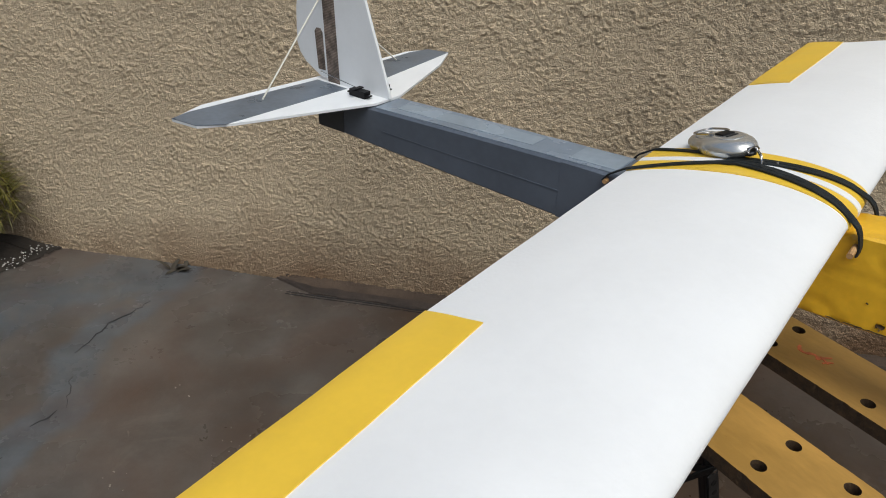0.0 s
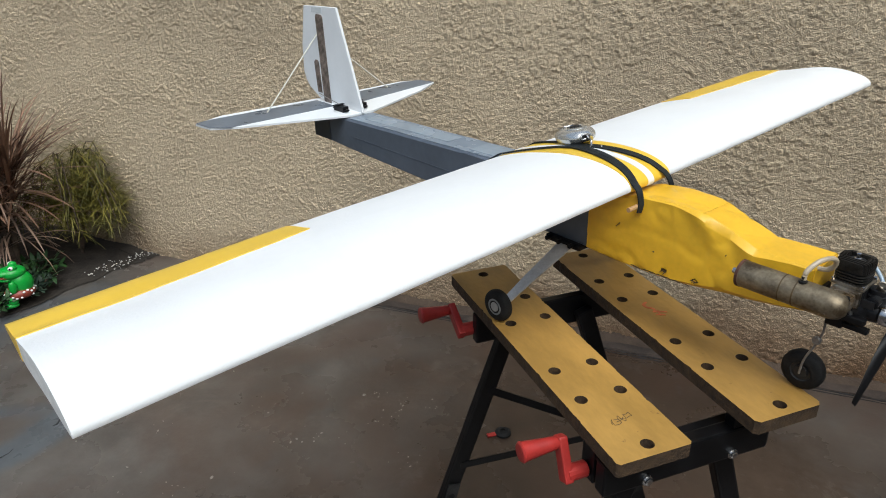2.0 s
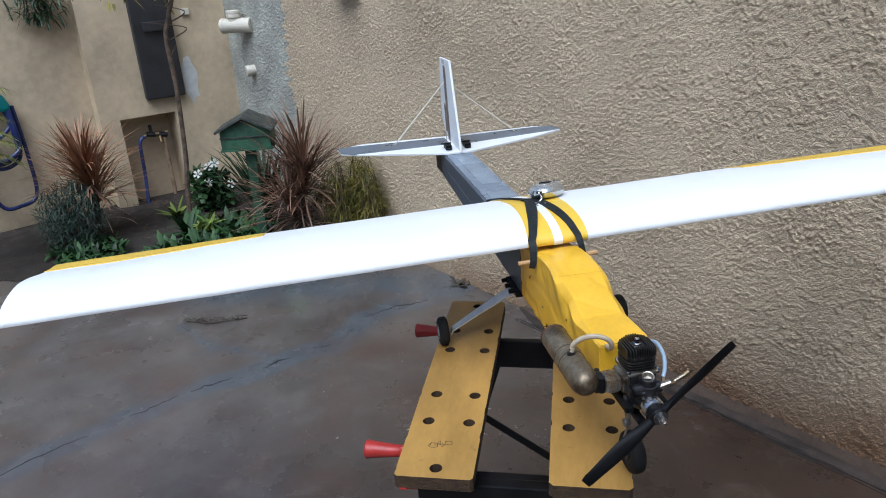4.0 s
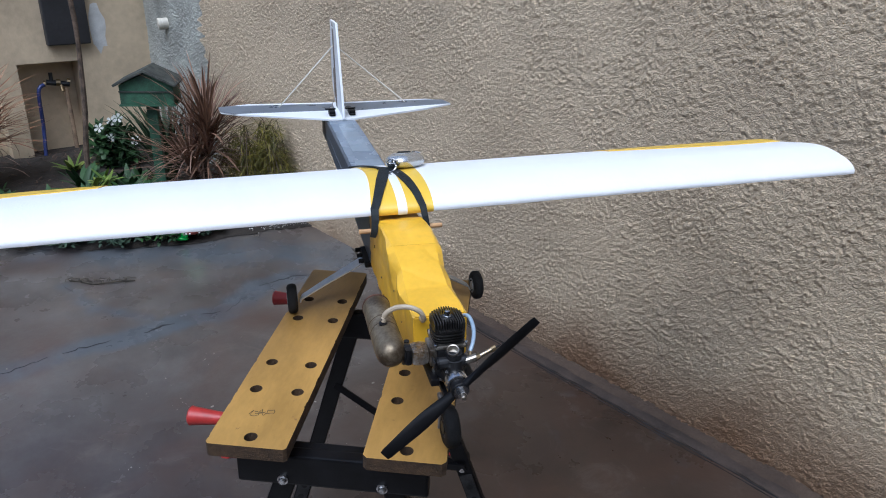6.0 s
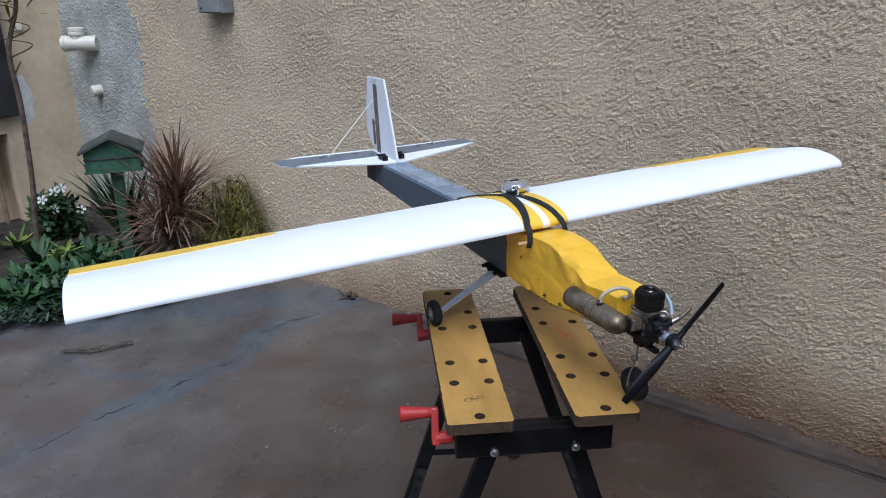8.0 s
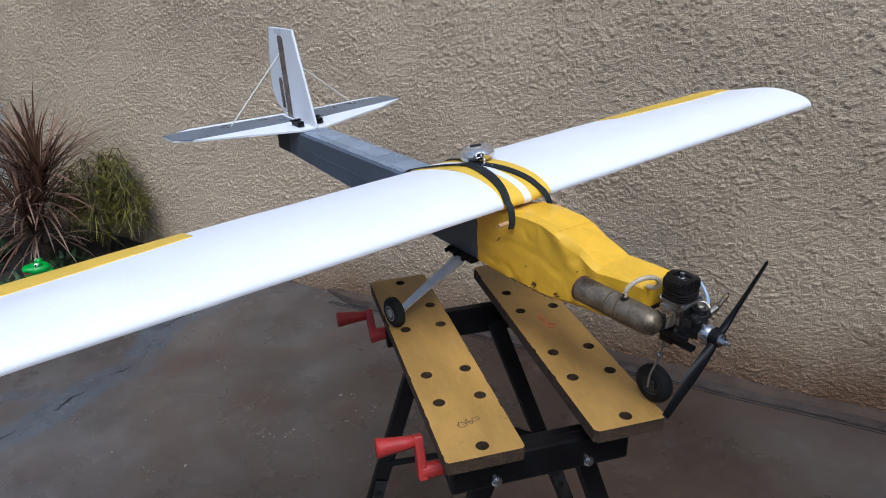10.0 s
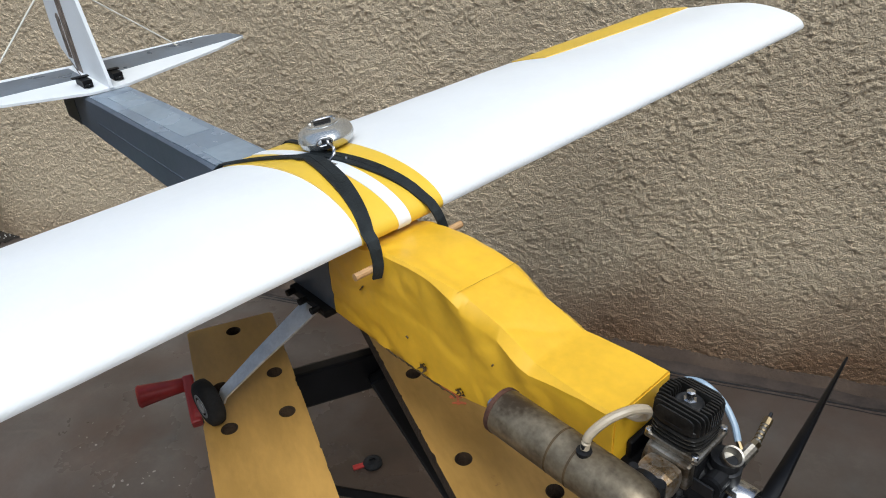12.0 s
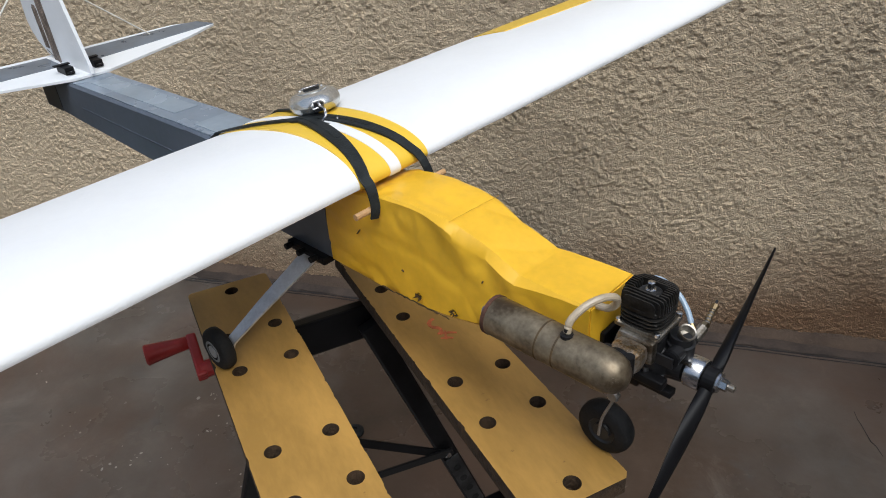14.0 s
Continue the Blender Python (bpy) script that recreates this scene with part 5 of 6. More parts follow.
part("pressure_tube", tube([(0.534, -0.073, 0.986), (0.535, -0.070, 0.997), (0.541, -0.058, 1.007), (0.548, -0.043, 1.0095), (0.5515, -0.031, 1.004), (0.549, -0.0255, 0.993), (0.541, -0.0245, 0.985), (0.5305, -0.0245, 0.983)], 0.0033, 10), "tubew", plane, "yellowed silicone tube")
part("fuel_tube", tube([(0.534, 0.020, 0.970), (0.541, 0.026, 0.985), (0.557, 0.030, 0.992), (0.574, 0.031, 0.985), (0.587, 0.027, 0.975), (0.595, 0.021, 0.967)], 0.0025, 10), "tubeb", plane, "pale blue silicone fuel tube")

# tears, slits and tape seams on the nose
rt = random.Random(6)


def tear(x, z, r, seed):
    """A ragged hole whose film lips stand off the side."""
    q = random.Random(seed)
    bm = bmesh.new()
    mid = bm.verts.new((x, -HW - 0.0002, z))
    rim = [bm.verts.new((x + r * q.uniform(.5, 1.5) * math.cos(k * 0.7), -HW - 0.0014 - 0.001 * q.random(), z + r * q.uniform(.4, 1.2) * math.sin(k * 0.7))) for k in range(9)]
    for a, b in zip(rim, rim[1:] + rim[:1]):
        bm.faces.new((mid, a, b))
    t = part("tear", bm, "ink", nose, "ragged tear in the film")
    for k in range(7):
        a = k * 0.9 + q.uniform(-.3, .3)
        c, e = Vector((math.cos(a), 0, math.sin(a))), Vector((-math.sin(a), 0, math.cos(a)))
        o = Vector((x, -HW - 0.0012, z)) + c * r * q.uniform(0.5, 0.9)
        bm = bmesh.new()
        tip = o + c * r * q.uniform(-.2, .7) + Vector((0, -r * q.uniform(0.4, 0.9), 0))
        vs = [bm.verts.new(v) for v in (o - e * r * 0.22, o + e * r * 0.22, tip)]
        f = bm.faces.new(vs)
        bmesh.ops.solidify(bm, geom=[f], thickness=0.0004)
        part("lip", bm, "yellow" if k % 3 == 0 else "ink", t)


tear(0.323, 0.906, 0.0058, 1)
tear(0.373, 0.908, 0.0050, 2)
fray = [(0.262 + 0.0045 * k, -HW - 0.0012, 0.8935 + 0.00012 * k + rt.uniform(-.0012, .0012)) for k in range(24)]
part("frayed_edge", ribbon(fray, [rt.uniform(0.0004, 0.0022) for _ in fray], 0.0008, (0, 0.3, 1)), "ink", nose, "frayed brown edge of the film")
for x, z, l, lean in ((0.232, 0.954, 0.010, -50), (0.414, 0.964, 0.003, -60), (0.300, 0.93, 0.003, 20), (0.47, 0.945, 0.003, -40)):
    part("slit", box(-l / 2, -0.0006, -0.0006, l / 2, 0.0006, 0.0006, m=Matrix.Translation((x, -HW - 0.0012, z)) @ Matrix.Rotation(radians(lean), 4, "Y")), "ink", nose)
part("tape_seam", ribbon([(0.3705 + 0.06 * (k * 0.01), -0.035 + k * 0.01, 1.0133 + 0.0004 * (k % 2)) for k in range(8)], 0.0003, 0.0003, (1, 0, 0)), "seam", nose, "tape seam across the top")
part("nose_flap", box(0.5302, -0.0335, 0.925, 0.5312, 0.0335, 0.9825, 0.0003), "yellow", nose, "yellow covered nose face")

# hanging scale on the wing
SC = PLANE @ Matrix.Translation((0.066, 0.049, top_at(0.066) - 0.0015)) @ Matrix.Rotation(radians(-15), 4, "Y") @ Matrix.Rotation(radians(-30), 4, "Z")
scale = thing("hanging_scale", "silver oval hanging scale lying on the wing straps", "hanging scale", SC)


def oval(profile, sx, sy, power=2.3):
    """A turned profile stretched to an oblong with a waist behind its middle."""
    bm = lathe(profile, None, 56)
    for v in bm.verts:
        a = math.atan2(v.co.y, v.co.x)
        k = (abs(math.cos(a)) ** power + abs(math.sin(a)) ** power) ** (-1 / power)
        v.co.x *= sx * k
        v.co.y *= sy * k
        g = math.exp(-((v.co.x + 0.022) / 0.013) ** 2)
        rear = 1 - 0.10 * min(1, max(0, (-0.02 - v.co.x) / 0.02))
        v.co.y *= (1 - 0.20 * g) * rear
        v.co.z *= (1 - 0.10 * g) * rear
    return bm


part("body", oval([(0.3, 0.0), (0.62, 0.0008), (0.85, 0.004), (0.96, 0.0085), (1.0, 0.0130), (0.99, 0.0134), (0.99, 0.0140), (1.0, 0.0144), (0.975, 0.0185), (0.90, 0.0230), (0.77, 0.0262), (0.60, 0.0280), (0.40, 0.0287), (0.15, 0.0289)], 0.058, 0.0325), "silver", scale, smooth=True)
part("top_plate", oval([(1.0, 0.0), (1.0, 0.0012), (0.94, 0.0018)], 0.026, 0.019), "silver", scale).location = (0.012, 0, 0.0272)
part("display", box(0.0, -0.010, 0.0284, 0.017, 0.010, 0.0312, 0.001), "black", scale, "dark display window")
part("button", box(0.021, -0.009, 0.0284, 0.025, 0.009, 0.0300, 0.0008), "black", scale)
part("handle_bar", tube([(0.002, -0.014, 0.0290), (-0.006, -0.015, 0.0300), (-0.030, -0.016, 0.0275), (-0.040, -0.012, 0.0265), (-0.042, 0.0, 0.0265), (-0.040, 0.012, 0.0265), (-0.030, 0.016, 0.0275), (-0.006, 0.015, 0.0300), (0.002, 0.014, 0.0290)], 0.0016, 8), "steel", scale, "folded steel handle")
part("hook_lug", box(0.054, -0.0055, 0.007, 0.062, 0.0055, 0.018, 0.001), "blackmetal", scale)
part("hook_eye", tube([(0.062, 0.004, 0.012), (0.065, 0.006, 0.016), (0.066, 0.001, 0.020), (0.066, -0.007, 0.020), (0.065, -0.011, 0.016), (0.064, -0.008, 0.012), (0.064, -0.001, 0.012)], 0.0014, 8), "steel", scale)
part("hook", tube([(0.063, 0.002, 0.019), (0.068, 0.001, 0.015), (0.069, 0.005, 0.008), (0.073, 0.003, 0.001), (0.080, -0.003, -0.003), (0.087, 0.000, -0.005), (0.093, 0.004, -0.006)], 0.0019, 8), "steel", scale, "bent steel hook")
part("hook_point", tube([(0.086, 0.013, -0.010), (0.0875, 0.0145, -0.006), (0.087, 0.0155, -0.001)], 0.0016, 8), "steel", scale)

# ---- things by the wall ----
for root, tip, r in (((-3.072, WALL + 0.004, 1.160), (-3.237, WALL - 0.131, 1.159), 0.046), ((-3.120, WALL + 0.004, 0.874), (-3.134, WALL - 0.058, 0.868), 0.034)):
    pp = thing("pipe_stub", "cream plastic drain pipe stub in the wall", "pipe", group="drain stubs")
    reach = (Vector(tip) - Vector(root)).length
    part("pipe", lathe([(r, 0), (r, reach - 0.028), (r * 1.06, reach - 0.027), (r * 1.06, reach - 0.008), (r * 0.96, reach - 0.002), (r * 0.3, reach)], along(root, tip), 28), "pvc", pp)
    if reach > 0.1:
        part("fitting", lathe([(0.040, 0), (0.040, 0.045), (0.047, 0.046), (0.047, 0.062), (0.045, 0.063), (0.045, 0.070), (0.047, 0.071), (0.047, 0.086), (0.042, 0.090)], Matrix.Translation((-3.165, WALL - 0.070, 1.165)), 24), "pvc", pp)
eb = thing("electrical_box", "grey metal electrical box on the wall", "electrical box")
part("body", box(-1.893, WALL - 0.075, 1.352, -1.705, WALL - 0.005, 1.62, 0.005), "boxgrey", eb)
part("lid", box(-1.888, WALL - 0.083, 1.358, -1.710, WALL - 0.0752, 1.61, 0.003), "boxgrey", eb)
part("screw", lathe([(0.006, 0), (0.006, 0.003), (0.003, 0.004)], along((-1.88 + 0.02, WALL - 0.083, 1.375), (-1.86, -9, 1.375)), 10), "blackmetal", eb)
mp = thing("meter_cabinet", "dark meter cabinet panel on the cream pier", "meter cabinet")
part("door", box(PIER, 1.545, 0.735, PIER + 0.05, 1.80, 1.9, 0.008), "panel", mp)
part("hood", box(PIER + 0.05, 1.60, 1.16, PIER + 0.075, 1.77, 1.22, 0.005), "panel", mp)
rpp = random.Random(12)
pb = prism([(1.862 + 0.058 * math.cos(k * 0.3927) * rpp.uniform(.75, 1.15), 0.825 + 0.155 * math.sin(k * 0.3927) * rpp.uniform(.8, 1.1)) for k in range(16)], PIER - 0.002, PIER + 0.0015, "x")
part("filler_patch", pb, "filler", wall_w, "whitish filler patch")
cable = thing("conduit", "small white conduit clip and cable on the pier", "conduit")
part("clip", box(PIER, 1.88, 1.24, PIER + 0.02, 1.93, 1.28, 0.003), "pvc", cable)

# ---- birdhouse, tap, hose ----
bh = thing("birdhouse", "weathered green wooden birdhouse on a post among plants", "birdhouse", pose(-2.12, 1.655, 0, 0, 0, 56))
part("body", prism([(-0.128, 0.615), (0.128, 0.615), (0.128, 0.71), (0.0, 0.77), (-0.128, 0.71)], -0.085, 0.085, "y", 0.003), "housegreen", bh)
for sgn in (1, -1):
    m = Matrix.Translation((0, 0, 0.783)) @ Matrix.Rotation(sgn * radians(26), 4, "Y")
    part("roof_slope", box(-0.003 if sgn > 0 else -0.165, -0.115, -0.006, 0.165 if sgn > 0 else 0.003, 0.115, 0.006, 0.002, m=m), "houseroof", bh)
part("post", box(-0.026, -0.026, 0.0, 0.026, 0.026, 0.615, 0.004), "housegreen", bh)
part("ledge", box(-0.13, -0.091, 0.676, 0.13, -0.085, 0.682), "houseroof", bh)
part("floor_board", box(-0.135, -0.092, 0.607, 0.135, 0.092, 0.615, 0.001), "housegreen", bh)

tap = thing("garden_tap", "old garden tap on a pipe in the wall niche", "tap")
part("pipe", tube([(PIER - 0.05, 1.63, 0.0), (PIER - 0.05, 1.63, 0.3), (PIER - 0.05, 1.625, 0.48)], 0.014, 10), "copper", tap)
part("valve", rod((PIER - 0.06, 1.52, 0.50), (PIER - 0.04, 1.65, 0.48), 0.018, 10), "blackmetal", tap)
for ya, yb, rr in ((1.50, 1.515, 0.021), (1.575, 1.60, 0.023), (1.64, 1.66, 0.022)):
    part("collar", rod((PIER - 0.055, ya, 0.495), (PIER - 0.05, yb, 0.492), rr, 10), "brass", tap)
part("bleed_cock", rod((PIER - 0.045, 1.60, 0.49), (PIER - 0.02, 1.60, 0.44), 0.010, 10), "brass", tap)
part("handle", rod((PIER - 0.05, 1.55, 0.5), (PIER - 0.05, 1.55, 0.56), 0.012, 8), "blackmetal", tap)
part("hose", tube([(PIER - 0.04, 1.50, 0.49), (PIER - 0.03, 1.46, 0.45), (PIER - 0.03, 1.45, 0.25), (PIER + 0.02, 1.42, 0.05)], 0.012, 8), "hose", tap, "blue hose")

reel = thing("hose_reel", "teal hose hanger with coiled dark blue hose on the wall", "hose")
part("hanger", prism([(0.50, 0.83), (0.74, 0.78), (0.78, 0.80), (0.76, 0.86), (0.71, 0.94), (0.64, 0.955), (0.50, 0.935)], WEST, WEST + 0.10, "x", 0.02), "teal", reel, "teal plastic hanger")
for y0, y1, low, x in ((0.54, 0.75, 0.63, 0.05), (0.52, 0.755, 0.48, 0.075), (0.54, 0.765, 0.45, 0.06), (0.53, 0.80, 0.20, 0.05), (0.52, 0.77, 0.50, 0.085)):
    part("hose_loop", tube([(WEST + x, y0, 0.82), (WEST + x, y0 - 0.01, (0.82 + low) / 2), (WEST + x + 0.02, y0 + 0.05, low + 0.03), (WEST + x + 0.02, (y0 + y1) / 2 + 0.02, low), (WEST + x, y1 - 0.01, low + 0.05), (WEST + x, y1, (0.80 + low) / 2), (WEST + x, y1 - 0.015, 0.81)], 0.0125, 8), "hose", reel)
part("hose_end", tube([(WEST + 0.06, 0.52, 0.6), (WEST + 0.07, 0.53, 0.35), (WEST + 0.08, 0.56, 0.22)], 0.0125, 8), "hose", reel)

# ---- plants ----


def blade(bm, base, heading, lean, length, width, droop, fold=0.25, n=6):
    """A long tapering leaf with a folded midrib, bending under its weight."""
    d = Vector((math.cos(heading), math.sin(heading), 0))
    side = Vector((-d.y, d.x, 0))
    p, ang = Vector(base), lean
    rows = []
    for k in range(n + 1):
        t = k / n
        w = width * (0.55 + 0.9 * t) * (1 - t) ** 0.6 if t < 1 else 0.0006
        dirv = d * math.cos(ang) + Vector((0, 0, 1)) * math.sin(ang)
        nrm = side.cross(dirv)
        rows.append([bm.verts.new(p + side * w * s + nrm * (abs(s) * w * fold)) for s in (-1, 0, 1)])
        p = p + dirv * length / n
        ang -= droop / n * (0.4 + 1.2 * t)
    for a, b in zip(rows, rows[1:]):
        for i in range(2):
            bm.faces.new((a[i], a[i + 1], b[i + 1], b[i]))


def tuft(name, label, category, base, height, count, length, width, material, seed, lean=(0.35, 1.45), droop=(0.2, 1.3), trunk=0.02):
    r = random.Random(seed)
    ob = thing(name, label, category)
    bx, by, bz = base
    part("trunk", tube([(bx, by, bz), (bx + 0.01, by, bz + height * 0.6), (bx, by + 0.01, bz + height)], trunk, 8, radii=(trunk, trunk * 0.7)), "bark", ob)
    bm = bmesh.new()
    for k in range(count):
        z = bz + height * (0.55 + 0.45 * r.random())
        blade(bm, (bx, by, z), r.uniform(0, 2 * math.pi), r.uniform(*lean), length * r.uniform(0.55, 1.0), width * r.uniform(0.7, 1.2), r.uniform(*droop))
    part("leaves", bm, material, ob, smooth=True)
    return ob


def cordyline(label, base, heads, skirt, material, seed, length):
    """Several stems that end in spiky heads, over a skirt of faded hanging leaves."""
    r = random.Random(seed)
    ob = thing("cordyline_plant", label, "plant")
    bx, by, bz = base
    spikes, faded = bmesh.new(), bmesh.new()
    for dx, dy, hz, num in heads:
        part("stem", tube([(bx, by, bz), (bx + dx * 0.5, by + dy * 0.5, bz + hz * 0.6), (bx + dx, by + dy, bz + hz)], 0.014, 8, radii=(0.016, 0.010)), "bark", ob)
        for k in range(num):
            f = r.random()
            blade(spikes, (bx + dx * (0.7 + 0.3 * f), by + dy * (0.7 + 0.3 * f), bz + hz * (0.62 + 0.38 * f)), r.uniform(0, 6.283), r.uniform(-0.25 + 0.7 * f, 1.5), length * r.uniform(0.6, 1.0), 0.0078 * r.uniform(0.7, 1.25), r.uniform(0.05, 0.9))
    for k in range(skirt):
        blade(faded, (bx + r.gauss(0, 0.02), by + r.gauss(0, 0.02), bz + r.uniform(0.12, 0.36)), r.uniform(0, 6.283), r.uniform(-0.5, 0.7), length * r.uniform(0.45, 0.85), 0.0055 * r.uniform(0.7, 1.3), r.uniform(0.6, 1.7))
    part("leaves", spikes, material, ob)
    part("faded_leaves", faded, "fadedleaf", ob, "faded tan hanging leaves")
    return ob


cordyline("bronze-red spiky cordyline plant with arching leaves", (-1.93, 1.80, 0.03), ((0.12, 0.0, 0.52, 120), (-0.04, 0.05, 0.45, 110), (0.05, -0.08, 0.33, 110)), 70, "cordyline", 11, 0.42)
cordyline("bronze-red spiky cordyline plant with bare stem", (-3.0, 1.0, 0.03), ((0.0, 0.0, 0.45, 260), (0.02, 0.03, 0.36, 120)), 40, "rustleaf", 12, 0.42)
tuft("strap_leaf_plant", "clump of long dark green strap leaves", "plant", (-2.38, 1.80, 0.03), 0.06, 90, 0.60, 0.016, "strapgreen", 13, (1.0, 1.5), (0.2, 1.1), 0.012)


def feathery_bush(base, seed):
    """Thin arching stems hung with needle leaves."""
    r = random.Random(seed)
    ob = thing("olive_bush", "yellow-green feathery bush drooping against the wall", "bush")
    leaves, stems = bmesh.new(), None
    for k in range(44):
        a = r.uniform(-2.4, 0.9)
        reach, top = r.uniform(0.08, 0.27), r.uniform(0.30, 0.53)
        d = Vector((math.cos(a), 0.55 * math.sin(a), 0))
        pts = [Vector(base), Vector(base) + d * reach * 0.35 + Vector((0, 0, top * 0.75)), Vector(base) + d * reach * 0.8 + Vector((0, 0, top)), Vector(base) + d * reach * 1.15 + Vector((0, 0, top * r.uniform(0.35, 0.85)))]
        stems = tube([tuple(p) for p in pts], 0.0022, 4, stems, 3)
        for i in range(74):
            t = 0.8 + 2.2 * r.random() ** 0.8
            j = min(2, int(t))
            p = pts[j].lerp(pts[j + 1], t - j)
            blade(leaves, (p.x, min(p.y, WALL - 0.03), p.z), r.uniform(0, 6.283), r.uniform(-0.9, 0.7), r.uniform(0.05, 0.12), 0.0027, r.uniform(0.5, 1.6), 0.2, 3)
    part("branchwork", stems, "bark", ob)
    part("leaves", leaves, "olive", ob)


feathery_bush((-1.80, 2.03, 0.02), 21)


def palm(base, seed):
    """Arching fronds with paired narrow leaflets."""
    r = random.Random(seed)
    ob = thing("palm", "small yellow-green feather palm in front of the hose", "palm")
    for k in range(20):
        a = r.uniform(0.2, 2.2)
        L, lean = r.uniform(0.45, 0.72), r.uniform(0.95, 1.45)
        bm = bmesh.new()
        p, ang = Vector(base) + Vector((0, 0, 0.44 + 0.019 * k)), lean
        pts = [tuple(p)]
        d = Vector((math.cos(a), math.sin(a), 0))
        for i in range(16):
            ang -= 0.11
            p = p + (d * math.cos(ang) + Vector((0, 0, math.sin(ang)))) * L / 16
            pts.append(tuple(p))
            if i > 2:
                for sd in (1.1, -1.1, 0.8, -0.8):
                    blade(bm, p, a + sd, 0.15 - 0.03 * i, 0.16 * (1 - abs(i - 9) / 14), 0.0042, 0.9, 0.2, 3)
        part("frond", join(tube(pts, 0.004, 5, samples=2), bm), "palmleaf", ob)
    part("stem", tube([base, (base[0], base[1], base[2] + 0.25), (base[0], base[1], base[2] + 0.82)], 0.022, 8), "bark", ob)


palm((-2.95, 0.12, 0.02), 41)


def clump(name, label, category, centre, size, count, leaf, material, seed, round_leaf=False):
    """Many small leaves on short stems, thicker towards the middle."""
    r = random.Random(seed)
    ob = thing(name, label, category)
    bm = bmesh.new()
    cx, cy, cz = centre
    sx, sy, sz = size
    for k in range(count):
        u = Vector((r.gauss(0, 1), r.gauss(0, 1), r.gauss(0, 1))).normalized() * r.random() ** 0.45
        z = cz + u.z * sz
        if z < 0.04:
            z = 0.04 + r.random() * 0.05
        blade(bm, (cx + u.x * sx, cy + u.y * sy, z), r.uniform(0, 6.28), r.uniform(-0.3, 1.2), leaf * r.uniform(0.6, 1.3), leaf * (0.28 if round_leaf else 0.07), r.uniform(0.2, 1.4), 0.2, 3)
    part("leaves", bm, material, ob, smooth=True)
    bs = None
    for k in range(9):
        a = r.uniform(0, 6.28)
        bs = tube([(cx, cy, 0.03), (cx + 0.3 * sx * math.cos(a), cy + 0.3 * sy * math.sin(a), cz * 0.7), (cx + 0.7 * sx * math.cos(a), cy + 0.7 * sy * math.sin(a), cz + 0.3 * sz)], 0.004, 5, bs)
    part("branchwork", bs, "bark", ob)
    return ob


tuft("rosette_plant", "broad green rosette plant in the shaded bed", "plant", (-2.62, 1.39, 0.04), 0.03, 20, 0.22, 0.034, "green", 29, (0.2, 1.2), (0.2, 0.9), 0.006)
clump("ground_cover", "dark low leafy plants under the birdhouse", "plants", (-2.35, 1.60, 0.07), (0.30, 0.22, 0.07), 500, 0.08, "green", 30, True)
clump("shrub", "bluish green small-leaved shrub", "shrub", (-2.86, 0.84, 0.24), (0.20, 0.18, 0.21), 2600, 0.055, "greyleaf", 22)
clump("ground_cover", "low glossy green ground cover plants along the bed edge", "plants", (-2.16, 1.22, 0.08), (0.26, 0.22, 0.08), 950, 0.078, "green", 23, True)
clump("ground_cover", "low green leafy plants at the bed edge", "plants", (-2.72, 0.86, 0.06), (0.34, 0.20, 0.05), 420, 0.07, "green", 24, True)
clump("ground_cover", "dark leafy seedlings beside the painted ornament", "plants", (-1.76, 1.50, 0.05), (0.14, 0.12, 0.04), 230, 0.045, "green", 33, True)
clump("ground_cover", "sparse green seedlings by the white pebbles", "plants", (-1.80, 1.72, 0.06), (0.14, 0.2, 0.05), 200, 0.045, "green", 25, True)
for i, (x, y, sx, sy, num) in enumerate(((-2.10, 0.93, 0.13, 0.12, 230), (-1.98, 1.11, 0.13, 0.12, 260), (-1.86, 1.31, 0.13, 0.13, 280), (-1.70, 1.66, 0.08, 0.12, 160))):
    clump("ground_cover", "small dark creeping plants along the bed edge", "plants", (x, y, 0.055), (sx, sy, 0.028), num, 0.036, "creeper", 60 + i, True)
clump("flowering_plant", "dark green leafy plant with white flowers", "flowering plant", (-3.02, 1.72, 0.17), (0.17, 0.15, 0.16), 420, 0.08, "green", 26, True)
clump("lime_plant", "small bright lime green leafed plant", "plant", (-2.45, 1.45, 0.13), (0.07, 0.06, 0.05), 40, 0.07, "limeleaf", 27, True)
tuft("rosette_plant", "small bright green rosette plant below the niche", "plant", (-3.0, 1.455, 0.05), 0.02, 16, 0.15, 0.022, "limeleaf", 28, (0.3, 1.2), (0.2, 0.9), 0.006)


def flower(c, seed):
    r = random.Random(seed)
    ob = thing("white_flower", "white five-petalled flower on a dark leafy plant", "flower", group="white flowers")
    yaw, tilt = 1.1, 1.0
    base = Matrix.Translation(c) @ Matrix.Rotation(yaw + r.uniform(-.4, .4), 4, "Z") @ Matrix.Rotation(tilt, 4, "X")
    for k in range(5):
        bm = bmesh.new()
        a = 2 * math.pi * k / 5
        vs = [bm.verts.new((0.029 * rr * math.cos(a + da), 0.029 * rr * math.sin(a + da), 0.003 * rr)) for rr, da in ((0.08, 0), (0.6, -0.45), (1.0, -0.28), (1.05, 0.1), (0.95, 0.36), (0.6, 0.45))]
        bm.faces.new(vs)
        bmesh.ops.solidify(bm, geom=list(bm.faces), thickness=0.0012)
        bm.transform(base)
        part("petal", bm, "petal", ob)
    part("stem", tube([(c[0], c[1], c[2]), (c[0] - 0.03, c[1] + 0.02, c[2] - 0.06), (c[0] - 0.05, c[1] + 0.03, max(0.04, c[2] - 0.2))], 0.002, 5), "green", ob)


